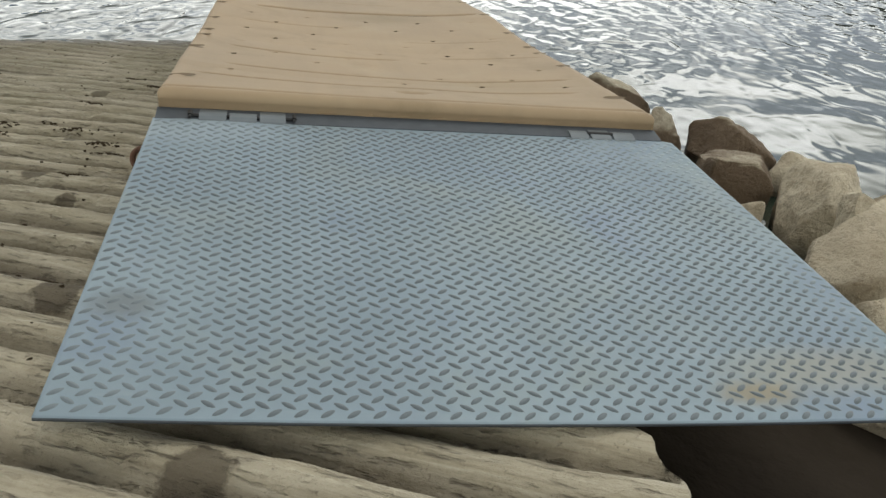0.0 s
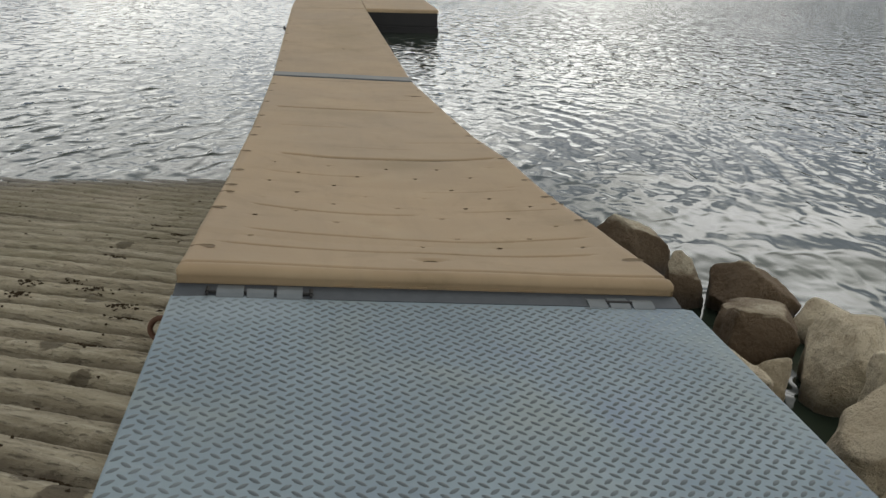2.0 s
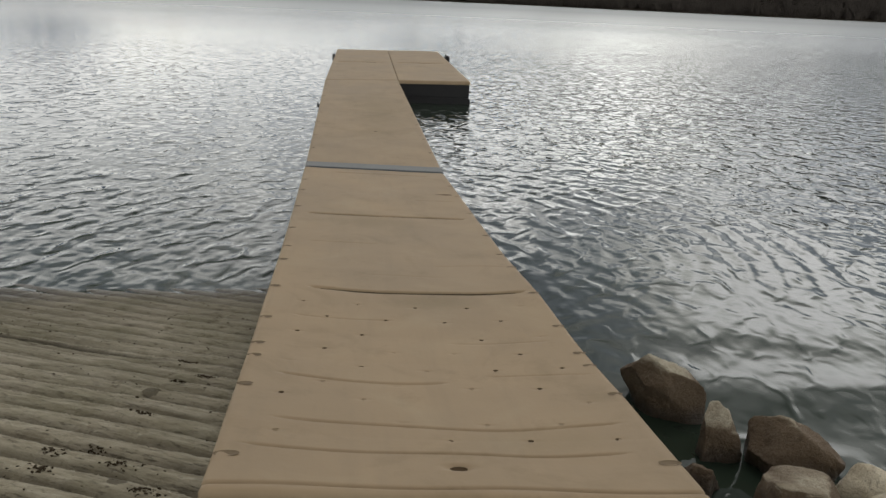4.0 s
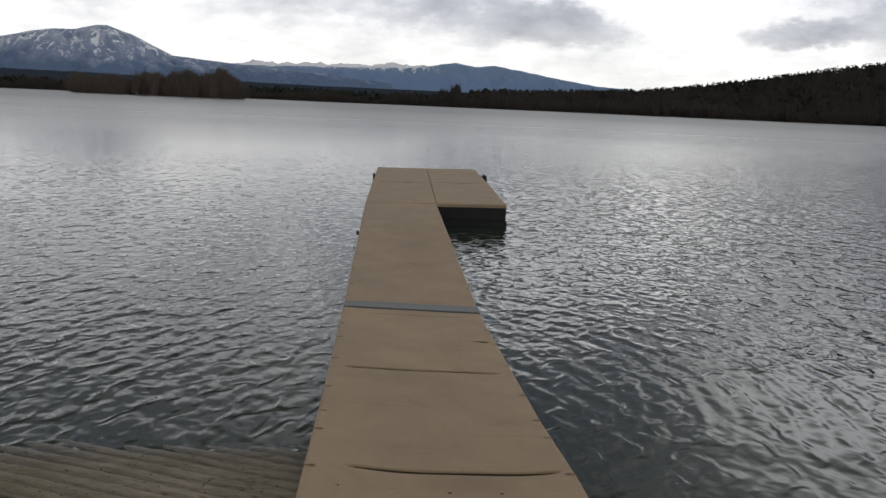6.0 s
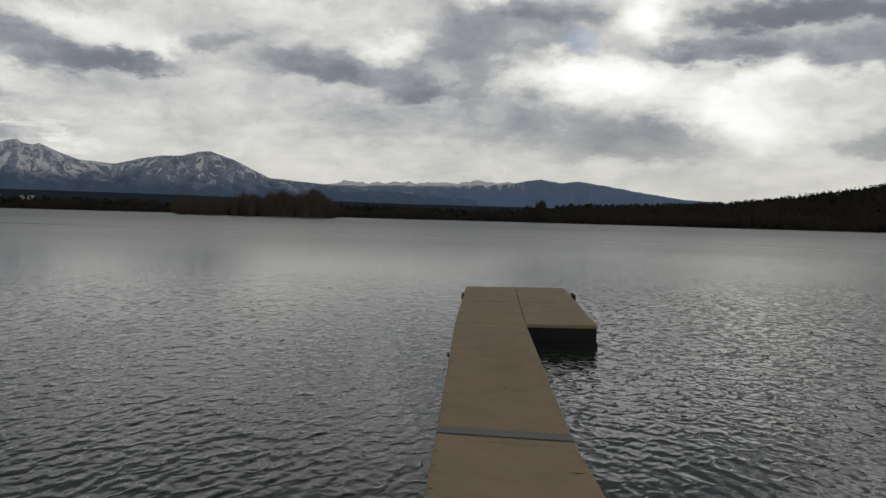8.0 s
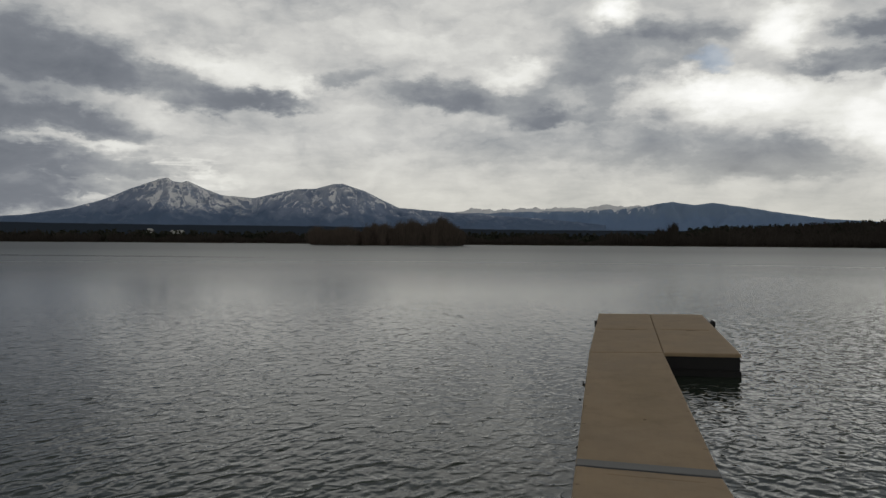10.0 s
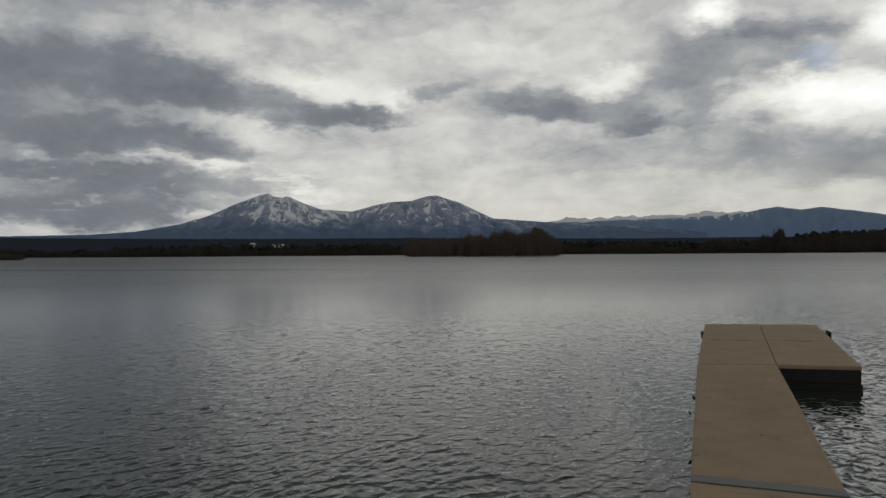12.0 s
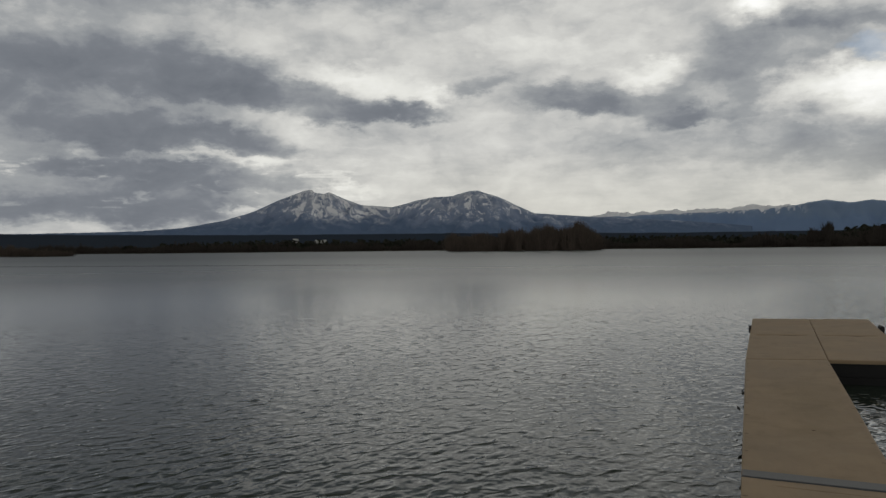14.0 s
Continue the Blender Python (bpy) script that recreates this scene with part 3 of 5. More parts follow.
def grid_mesh(name, X, Y, Z, mat, parent=None, label="", smooth=True):
    """A sheet from three equal arrays of rows and columns."""
    r, c = X.shape
    co = np.stack([X, Y, Z], -1).reshape(-1, 3)
    i = np.arange(r * c).reshape(r, c)
    quads = np.stack([i[:-1, :-1], i[:-1, 1:], i[1:, 1:], i[1:, :-1]], -1).reshape(-1, 4)
    me = bpy.data.meshes.new(name)
    me.from_pydata(co.tolist(), [], quads.tolist())
    me.materials.append(mat)
    if smooth:
        me.polygons.foreach_set("use_smooth", [True] * len(me.polygons))
    ob = new(name, me)
    if parent is not None:
        ob.parent = parent
    if label:
        ob["label"] = label
    return ob


def soup(name, verts, faces, mat, parent=None, label=""):
    me = bpy.data.meshes.new(name)
    me.from_pydata(verts, [], faces)
    me.materials.append(mat)
    ob = new(name, me)
    if parent is not None:
        ob.parent = parent
    if label:
        ob["label"] = label
    return ob


def box(bm, x0, x1, y0, y1, z0, z1, bevel=0.0):
    r = bmesh.ops.create_cube(bm, size=1.0)
    vs = r["verts"]
    for v in vs:
        v.co = Vector((x0 + (v.co.x + 0.5) * (x1 - x0), y0 + (v.co.y + 0.5) * (y1 - y0), z0 + (v.co.z + 0.5) * (z1 - z0)))
    if bevel:
        es = list({e for v in vs for e in v.link_edges})
        bmesh.ops.bevel(bm, geom=es, offset=bevel, segments=2, affect="EDGES")
    return vs


def rod(bm, a, c, r, seg=12):
    a, c = Vector(a), Vector(c)
    d = c - a
    m = Matrix.Translation((a + c) / 2) @ d.to_track_quat("Z", "Y").to_matrix().to_4x4()
    bmesh.ops.create_cone(bm, cap_ends=True, segments=seg, radius1=r, radius2=r, depth=d.length, matrix=m)


def fractal(x, y, scale, octaves=4, seed=0.0):
    """Smooth noise over arrays, from sums of turned sine waves."""
    out = np.zeros_like(x)
    amp, f = 1.0, 1.0 / scale
    for k in range(octaves):
        for j in range(3):
            a = seed * 1.7 + k * 2.399 + j * 2.094
            ph = seed * 3.1 + k * 1.3 + j * 4.7
            out += amp / 3 * np.sin(6.283 * f * (x * math.cos(a) + y * math.sin(a)) + ph + 1.3 * np.sin(6.283 * f * 0.6 * (y * math.cos(a) - x * math.sin(a)) + ph * 2))
        amp *= 0.5
        f *= 2.1
    return out


def smooth01(v, lo, hi):
    t = np.clip((v - lo) / (hi - lo), 0, 1)
    return t * t * (3 - 2 * t)

# ---------------------------------------------------------------- ground, lake, far land


def shore_y(x):
    """The far bank: its distance ahead at sideways place x."""
    return 720 - 0.16 * np.abs(x - 60) + 14 * np.sin(x / 63.0) + 9 * np.sin(x / 23.0 + 1) - 60 * smooth01(x, 150, 420)


def ground_z(x, y):
    near = 0.13 * (3.08 - y) - 0.24 - 0.24 * smooth01(x, 0.35, 1.3) - 0.2 * smooth01(x, 1.3, 2.2)
    near = np.where(y < -6, 0.94 + 0.02 * (-6 - y), near)
    near = np.clip(near, -2.0, 6.0)
    s = shore_y(x)
    far = -2.0 + 2.9 * smooth01(y, s - 12, s + 5) + 7 * smooth01(y, s + 5, s + 500)
    left = -2.0 + 3.2 * smooth01(-x, 720, 745) * smooth01(y, -500, 700)
    island = -2.0 + 2.55 * np.exp(-(((x + 121) / 47) ** 4 + ((y - 436) / 14) ** 4))
    point = -2.0 + 2.7 * np.exp(-(((x + 370) / 74) ** 4 + ((y - 292 - 0.1 * (x + 370)) / 12) ** 4))
    island = np.maximum(island, point)
    hill = 40 * smooth01(x, 270, 520) * smooth01(y, s + 5, s + 130) + 17 * smooth01(x, 20, 200) * smooth01(y, s + 8, s + 150) + 3 * np.sin(x / 41.0) * smooth01(x, 60, 200) * smooth01(y, s + 20, s + 150)
    hill = hill * (1 - 0.75 * smooth01(y, s + 190, s + 600))
    z = np.maximum(np.maximum(np.where(y < 300, near, -2.0), far), np.maximum(left, island)) + hill
    return z


def spaced(lo, hi, centre, first, growth):
    """Grid lines that are close together near the centre and grow apart away from it."""
    out = [centre]
    step = first
    v = centre
    while v < hi:
        v += step
        step *= growth
        out.append(min(v, hi))
    step, v = first, centre
    while v > lo:
        v -= step
        step *= growth
        out.insert(0, max(v, lo))
    return np.array(out)


def make_ground():
    gx = np.unique(np.r_[spaced(-4800, 4800, 0.5, 0.25, 1.12), np.arange(-500, 700, 14.0)])
    gy = np.unique(np.r_[spaced(-3000, 4900, 0.0, 0.25, 1.12), np.arange(540, 980, 7.0)])
    X, Y = np.meshgrid(gx, gy)
    Z = ground_z(X, Y) + 0.03 * fractal(X, Y, 1.1, 3, 2.0) * (np.abs(X) < 30) * (Y < 60)
    slab = (X < 0.05) & (X > -6.2) & (Y > -6) & (Y < 12)
    Z = np.where(slab, Z - 0.25, Z)
    ob = grid_mesh("ground", X, Y, Z, GROUND)
    tagged(ob, "brown earth bank and lake bed with dry grass", "ground", kind="structure")


def make_water():
    r = [0.0]
    step = 0.03
    while r[-1] < 5200:
        r.append(r[-1] + step)
        step *= 1.0042 if r[-1] < 45 else 1.06
    r = np.array(r)
    a = np.radians(np.r_[np.linspace(-145, -58, 60)[:-1], np.linspace(-58, 44, 600), np.linspace(44, 145, 70)[1:]])
    R, A = np.meshgrid(r, a, indexing="ij")
    X, Y = R * np.sin(A) - 0.1, R * np.cos(A) - 0.6
    rng = random.Random(5)

    def ramped(th):
        """A wave that is steeper on the side it runs towards."""
        return np.sin(th - 0.55 * np.sin(th))

    def waves(lo, ratio, count, head, spread, power):
        g = np.zeros_like(X)
        total = 0.0
        for k in range(count):
            lam = lo * ratio ** k
            th = radians(rng.gauss(head, spread))
            kx, ky = math.sin(th), math.cos(th)
            ph = rng.uniform(0, 6.28)
            along = X * ky - Y * kx
            bend = 1.2 * np.sin(along / (lam * 1.1) + ph * 3) + 0.8 * np.sin(along / (lam * 4.7) + ph)
            amp = lam ** power
            total += amp * amp / 2
            g += amp * np.exp(-((R * 0.012 / lam) ** 2)) * ramped(6.283 / lam * (X * kx + Y * ky) + ph + bend)
        return g / math.sqrt(total)

    # wind ripples: a low even chop with scattered steeper wavelets, running across the lake
    chop = waves(0.16, 1.07, 20, 104, 30, 0.7)
    lops_left = waves(0.135, 1.05, 18, 110, 17, 0.5)
    lops_right = waves(0.14, 1.05, 18, 84, 14, 0.5)
    gust = np.clip(0.75 + 0.5 * np.sin(0.31 * X + 0.5 * Y + 1.0) * np.sin(0.7 * X - 0.23 * Y) + 0.25 * np.sin(1.3 * X + 0.9 * Y), 0.3, 1.3)
    side = smooth01(X, -1.0, 1.5)
    lops = lops_left * (1 - side) + lops_right * side
    Z = 0.0008 * chop * gust + side * (0.0028 * np.maximum(0, lops - 0.3) * gust + 0.0012 * lops) + (1 - side) * 0.0026 * lops * gust
    # rings that spread from the rocking dock
    D = np.hypot(X + 0.1, Y - 4.35)
    rings = ramped(6.283 * D / 0.205 + 0.9 * np.sin(A * 11)) + 0.5 * ramped(6.283 * D / 0.29 + 1.3 * np.sin(A * 7 + 1))
    ring_area = np.exp(-(((D - 3.0) / 1.5) ** 2)) * smooth01(X, 0.6, 1.3)
    calm = np.exp(-((np.hypot((X - 1.7) / 1.25, (Y - 1.45) / 1.35)) ** 4)) * smooth01(X, 0.3, 0.7)
    Z = Z * (1 - 0.6 * ring_area) * (1 - 0.6 * calm) + 0.0043 * rings * ring_area * (1 - 0.7 * calm) * (0.65 + 0.35 * np.sin(A * 13 + 2.1 * D))
    lee = 1 - 0.7 * np.exp(-(((X - 2.2) / 1.5) ** 2 + ((Y - 0.9) / 1.5) ** 2))
    slosh = 0.006 * np.sin(6.283 * (Y * 0.8 + X * 0.35) / 0.62 + 2.0 * np.sin(X * 1.7)) * np.exp(-(((X - 2.2) / 1.6) ** 2 + ((Y - 1.2) / 1.3) ** 2))
    Z = (Z * lee + slosh) * np.exp(-((R / 24.0) ** 2))
    # the crests lean the way they run
    push = 0.02 * np.tanh(8.0 * Z / 0.02) * (1 - side)
    X, Y = X + 0.9 * push, Y - 0.42 * push
    ob = grid_mesh("water", X, Y, Z, WATER)
    tagged(ob, "grey rippled lake water reflecting cloud", "water", kind="structure")


def ridge_sheet(name, label, mat, dist, depth, ridge, crisp, rough, seed, az0, az1, n_az=420, n_d=70):
    """A range of hills as a height field: its skyline runs through (azimuth, elevation) in degrees."""
    az = np.radians(np.linspace(az0, az1, n_az))
    d = np.linspace(0, 1, n_d)
    A, D = np.meshgrid(az, d)
    ad = np.degrees(A)
    crest = np.interp(ad, [k[0] for k in ridge], [k[1] for k in ridge])
    crest = crest + crisp * fractal(ad, ad * 0 + seed, 1.1, 4, seed)
    R = dist + depth * D
    X, Y = R * np.sin(A), R * np.cos(A)
    rise = smooth01(D, 0.0, 0.62) ** 1.3 * (1 - 0.5 * smooth01(D, 0.66, 1.0))
    ns = fractal(X, Y, 420, 5, seed)
    rid = 1 - np.abs(fractal(X, Y, 260, 5, seed + 4))
    Hc = np.tan(np.radians(crest)) * (dist + 0.62 * depth)
    Z = Hc * rise * (1 + rough * (ns * 0.25 + (rid - 0.6) * 0.5) * (1 - 0.92 * np.exp(-((D - 0.62) / 0.07) ** 2))) - 25 * (1 - smooth01(D, 0.0, 0.06))
    Z += Hc * rough * 0.035 * fractal(X, Y, 150, 4, seed + 9) * (1 - 0.9 * np.exp(-((D - 0.62) / 0.05) ** 2))
    Z = np.minimum(Z, R * np.tan(np.radians(crest)) * (1 - 0.35 * np.abs(D - 0.62) ** 1.2))
    ob = grid_mesh(name, X, Y, Z, mat, smooth=True)
    return tagged(ob, label, "mountain", kind="structure")


def make_far():
    ridge_sheet("backdrop_peaks", "two snow-streaked mountain peaks tinted haze blue", PEAKS, 3300, 1100,
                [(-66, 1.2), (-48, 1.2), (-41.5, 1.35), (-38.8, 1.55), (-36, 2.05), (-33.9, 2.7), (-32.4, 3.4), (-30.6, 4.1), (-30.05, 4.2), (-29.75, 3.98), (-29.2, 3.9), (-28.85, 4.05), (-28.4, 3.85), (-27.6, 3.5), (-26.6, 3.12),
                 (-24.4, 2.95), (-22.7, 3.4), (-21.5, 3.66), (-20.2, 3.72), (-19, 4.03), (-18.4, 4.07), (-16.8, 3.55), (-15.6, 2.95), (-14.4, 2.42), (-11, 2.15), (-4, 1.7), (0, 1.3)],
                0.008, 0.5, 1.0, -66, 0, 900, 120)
    ridge_sheet("backdrop_range", "distant mountain range tinted haze blue", RANGE, 4000, 500,
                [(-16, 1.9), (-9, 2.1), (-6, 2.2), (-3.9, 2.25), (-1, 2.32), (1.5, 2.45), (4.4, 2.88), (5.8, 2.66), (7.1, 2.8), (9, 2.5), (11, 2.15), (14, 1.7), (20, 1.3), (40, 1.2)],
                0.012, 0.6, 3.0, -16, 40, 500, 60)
    ridge_sheet("backdrop_summits", "far snow-covered summits behind the blue range", SNOWS, 4290, 660,
                [(-13, 1.9), (-10, 2.22), (-9, 2.42), (-8, 2.3), (-6, 2.38), (-4.9, 2.55), (-4.2, 2.4), (-3, 2.54), (-1.2, 2.46), (0.3, 2.7), (1.2, 2.56), (2.2, 2.62), (4, 2.3), (8, 1.5)],
                0.09, 0.2, 5.0, -13, 8, 320, 24)
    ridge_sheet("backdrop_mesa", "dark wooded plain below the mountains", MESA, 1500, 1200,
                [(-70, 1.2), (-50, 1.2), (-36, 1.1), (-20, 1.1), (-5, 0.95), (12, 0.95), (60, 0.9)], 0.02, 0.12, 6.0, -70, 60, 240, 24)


def twig_clump(verts, faces, rng, x, y, z, h, w, count, blade):
    """A bare bush: upright slender blades that fan out from the foot, denser low down."""
    for _ in range(count):
        u = rng.gauss(0, 0.42)
        v = rng.gauss(0, 0.42)
        t0 = rng.uniform(0.0, 0.55)
        top = min(1.0, max(t0 + 0.15, rng.betavariate(2.2, 1.6))) * (1.0 - 0.35 * min(1.0, u * u + v * v))
        bx, by = x + u * w * (0.45 + 0.4 * t0), y + v * w * 0.5
        tx, ty = x + u * w * (0.5 + 0.65 * top) + rng.gauss(0, 0.05) * w, y + v * w * 0.6
        k = len(verts)
        s = blade * rng.uniform(0.5, 1.4)
        verts += [(bx - s, by, z + h * t0), (bx + s, by + 0.3 * s, z + h * t0), (tx + s * 0.25, ty, z + h * top), (tx - s * 0.25, ty, z + h * top)]
        faces.append((k, k + 1, k + 2, k + 3))


def leaf_clump(verts, faces, rng, x, y, z, h, w, count):
    """A dense evergreen: many small tilted leaves round an uneven egg."""
    for _ in range(count):
        t = rng.betavariate(1.4, 1.7)
        r = w * (0.95 - 0.7 * t) * rng.uniform(0.3, 1.05)
        a = rng.uniform(0, 6.283)
        c = Vector((x + r * math.cos(a), y + r * math.sin(a), z + h * (0.06 + 0.94 * t)))
        s = w * rng.uniform(0.16, 0.34)
        e1 = Vector((rng.gauss(0, 1), rng.gauss(0, 1), rng.gauss(0, 0.7))).normalized()
        e2 = e1.cross(Vector((rng.gauss(0, 1), rng.gauss(0, 1), rng.gauss(0, 1)))).normalized()
        k = len(verts)
        verts += [tuple(c - e1 * s), tuple(c + e2 * s * 0.8), tuple(c + e1 * s), tuple(c - e2 * s * 0.8)]
        faces.append((k, k + 1, k + 2, k + 3))


def make_far_plants():
    rng = random.Random(11)
    # bare thicket on the spit of land
    V, F = [], []
    for _ in range(640):
        x = rng.uniform(-163, -79)
        y = 436 + rng.gauss(0, 5)
        lumps = 0.9 + 0.12 * math.sin(x / 2.9 + 1.0) + 0.1 * math.sin(x / 6.7) + 0.08 * math.sin(x / 1.3)
        tall = (11.0 + 3.0 * float(smooth01(np.array(x), -163, -125)) + 5.0 * math.exp(-(((x + 92) / 17) ** 2))) * min(1.0, 0.5 + (-78 - x) / 8)
        twig_clump(V, F, rng, x, y, 0.1, tall * lumps * rng.uniform(0.7, 1.0), rng.uniform(3.5, 6.5), 110, 0.15)
    tagged(soup("island_thicket", V, F, WILLOW), "dense bare brown willow thicket on a low spit", "thicket", kind="stuff")
    V, F = [], []
    for _ in range(240):
        x = rng.uniform(-440, -306)
        y = 292 + 0.1 * (x + 370) + rng.gauss(0, 4)
        tall = 3.0 + 4.0 * float(smooth01(np.array(-x), 306, 340))
        twig_clump(V, F, rng, x, y, 0.1, tall * rng.uniform(0.5, 1.1), rng.uniform(2.5, 5), 90, 0.14)
    tagged(soup("point_brush", V, F, WILLOW), "bare brown brush on a low point of land", "brush", kind="stuff")
    # brush along the far bank
    V, F = [], []
    for _ in range(1600):
        x = rng.uniform(-760, 620)
        s = float(shore_y(np.array(float(x))))
        y = s + abs(rng.gauss(0, 34)) + 3
        z = float(ground_z(np.array(float(x)), np.array(y)))
        h = rng.uniform(4, 11) * (1.5 if x > 90 else 1.0) * (0.8 + 0.35 * math.sin(x / 17.0) * math.sin(x / 41.0 + 2) + 0.2 * math.sin(x / 7.0)) + 6 * math.exp(-((x + 52) / 9) ** 2) + 4 * math.exp(-((x - 8) / 14) ** 2)
        twig_clump(V, F, rng, x, y, z - 0.3, h, rng.uniform(4, 9), 44, 0.42)
    for _ in range(2000):
        x = rng.uniform(40, 640)
        s = float(shore_y(np.array(float(x))))
        y = s + rng.uniform(10, 130)
        z = float(ground_z(np.array(float(x)), np.array(y)))
        twig_clump(V, F, rng, x, y, z - 0.3, rng.uniform(6, 11), rng.uniform(5, 10), 44, 0.45)
    tagged(soup("bank_brush", V, F, BRUSH), "bare brown brush and trees along the far bank", "brush", kind="stuff")
    # dark evergreens on the rising ground and along the plain
    V, F = [], []
    for _ in range(2600):
        x = rng.uniform(20, 720)
        s = float(shore_y(np.array(float(x))))
        y = s + rng.uniform(60, 330)
        z = float(ground_z(np.array(float(x)), np.array(y)))
        leaf_clump(V, F, rng, x, y, z - 0.5, rng.uniform(3.5, 8.5), rng.uniform(2.2, 4.4), 34)
    for _ in range(800):
        x = rng.uniform(-600, 120)
        s = float(shore_y(np.array(float(x))))
        y = s + rng.uniform(30, 260)
        z = float(ground_z(np.array(float(x)), np.array(y)))
        leaf_clump(V, F, rng, x, y, z - 0.5, rng.uniform(5, 11), rng.uniform(4, 9), 30)
    tagged(soup("hill_junipers", V, F, JUNIPER), "dark green junipers on the hillside", "junipers", kind="stuff")


def bare_tree(x, y, h, spread, seed):
    rng = random.Random(seed)
    z = float(ground_z(np.array(float(x)), np.array(float(y)))) - 0.3
    root = new("bare_tree")
    root.location = (x, y, z)
    bm = bmesh.new()
    bmesh.ops.create_cone(bm, cap_ends=True, segments=7, radius1=0.45, radius2=0.12, depth=h * 0.7, matrix=Matrix.Translation((0, 0, h * 0.35)))
    for k in range(9):
        a = rng.uniform(0, 6.28)
        b0 = h * rng.uniform(0.25, 0.6)
        rod(bm, (0, 0, b0), (math.cos(a) * spread * 0.6, math.sin(a) * spread * 0.6, b0 + h * rng.uniform(0.2, 0.4)), 0.13, 5)
    part("trunk", bm, BRUSH, root)
    V, F = [], []
    for _ in range(9):
        twig_clump(V, F, rng, rng.gauss(0, spread * 0.35), rng.gauss(0, spread * 0.3), h * rng.uniform(0.2, 0.4), h * rng.uniform(0.45, 0.62), spread * 0.8, 90, 0.22)
    soup("crown", V, F, BRUSH, root)
    tagged(root, "tall leafless tree on the far bank", "tree", "bare trees across the lake")


def house(x, y, w, h):
    z = float(ground_z(np.array(float(x)), np.array(float(y)))) + 5.5
    root = new("house")
    root.location = (x, y, z)
    bm = bmesh.new()
    box(bm, -w / 2, w / 2, -4, 4, -6.5, h)
    part("wall", bm, WALLWHITE, root)
    bm = bmesh.new()
    a = [bm.verts.new(c) for c in ((-w / 2 - 0.5, -4.5, h), (w / 2 + 0.5, -4.5, h), (w / 2 + 0.5, 0, h + 2), (-w / 2 - 0.5, 0, h + 2), (w / 2 + 0.5, 4.5, h), (-w / 2 - 0.5, 4.5, h))]
    bm.faces.new(a[:4])
    bm.faces.new((a[3], a[2], a[4], a[5]))
    bm.faces.new((a[1], a[4], a[2]))
    bm.faces.new((a[0], a[3], a[5]))
    part("roof", bm, WALLWHITE, root)
    tagged(root, "small pale house among trees across the lake", "house")


make_ground()
make_water()
make_far()
make_far_plants()
for tx, ty, th, ts, sd in ((55.0, 728, 23, 5, 1), (58.5, 730, 22, 4, 2), (47, 731, 18, 5, 3)):
    bare_tree(tx, ty, th, ts, sd)
house(-440, 778, 12, 3.0)
house(-479, 790, 3.5, 4.2)

# ---------------------------------------------------------------- boat ramp
RIDGE = radians(26)


def ramp_z(x, y):
    """The ribbed concrete: rounded ribs with sharp valleys between, worn towards the water."""
    u = x * math.sin(RIDGE) + y * math.cos(RIDGE) + 0.003 * fractal(x, y, 1.6, 3, 1.0)
    v = x * math.cos(RIDGE) - y * math.sin(RIDGE)
    worn = 0.42 + 0.58 * (1 - smooth01(y, 0.1, 1.9))
    amp = 0.052 * worn * (1 + 0.25 * fractal(v * 0.6, u * 4, 0.9, 2, 3.0))
    rib = np.abs(np.sin(math.pi * u / 0.112)) ** 0.6 - 0.5
    z = 0.125 * (3.1 - y) - 0.016 + amp * rib
    z += 0.0022 * fractal(x * 0.5, y * 2.0, 0.12, 3, 5.0) + 0.008 * fractal(x, y, 1.4, 2, 8.0)
    # the joint between two pours
    j = np.exp(-(((u - 1.07) / 0.02) ** 2)) * smooth01(-x, 1.0, 1.25)
    z -= 0.045 * j
    # chipped places
    chip = smooth01(fractal(x * 1.1, y * 2.3, 0.31, 3, 12.0), 0.62, 0.9) * (1 - smooth01(np.abs(x + 0.95), 0.1, 0.45))
    return z - 0.012 * chip - 0.016 * smooth01(x, -0.35, 0.0) * smooth01(y, -1.6, -1.2)


def make_ramp():
    xs = np.r_[np.arange(-6.2, -2.9, 0.12), np.arange(-2.9, 0.06, 0.021), np.linspace(0.06, 0.12, 4)]
    ys = np.r_[np.arange(-6.0, -1.75, 0.08), np.arange(-1.75, 3.7, 0.0115), np.arange(3.7, 9.0, 0.15)]
    X, Y = np.meshgrid(xs, ys)
    Z = ramp_z(X, Y)
    wob = 0.035 * fractal(Y * 0 + 3.0, Y, 0.9, 4, 2.0) + 0.02 * fractal(Y * 0 + 1.0, Y, 0.17, 3, 5.0)
    X = X + wob * smooth01(X, -0.15, 0.12)
    # the broken right edge: a rounded lip, then the slab's side
    for dx, dz in ((0.004, -0.022), (0.010, -0.06), (0.016, -0.13), (0.0, -0.26)):
        X = np.c_[X, X[:, -1:] * 0 + (0.12 + wob[:, -1:] + dx)]
        Y = np.c_[Y, Y[:, -1:]]
        Z = np.c_[Z, (0.125 * (3.1 - Y[:, -1:]) + dz)]
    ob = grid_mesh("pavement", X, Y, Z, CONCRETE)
    tagged(ob, "worn ribbed concrete boat ramp sliding into the lake", "boat ramp", kind="structure")


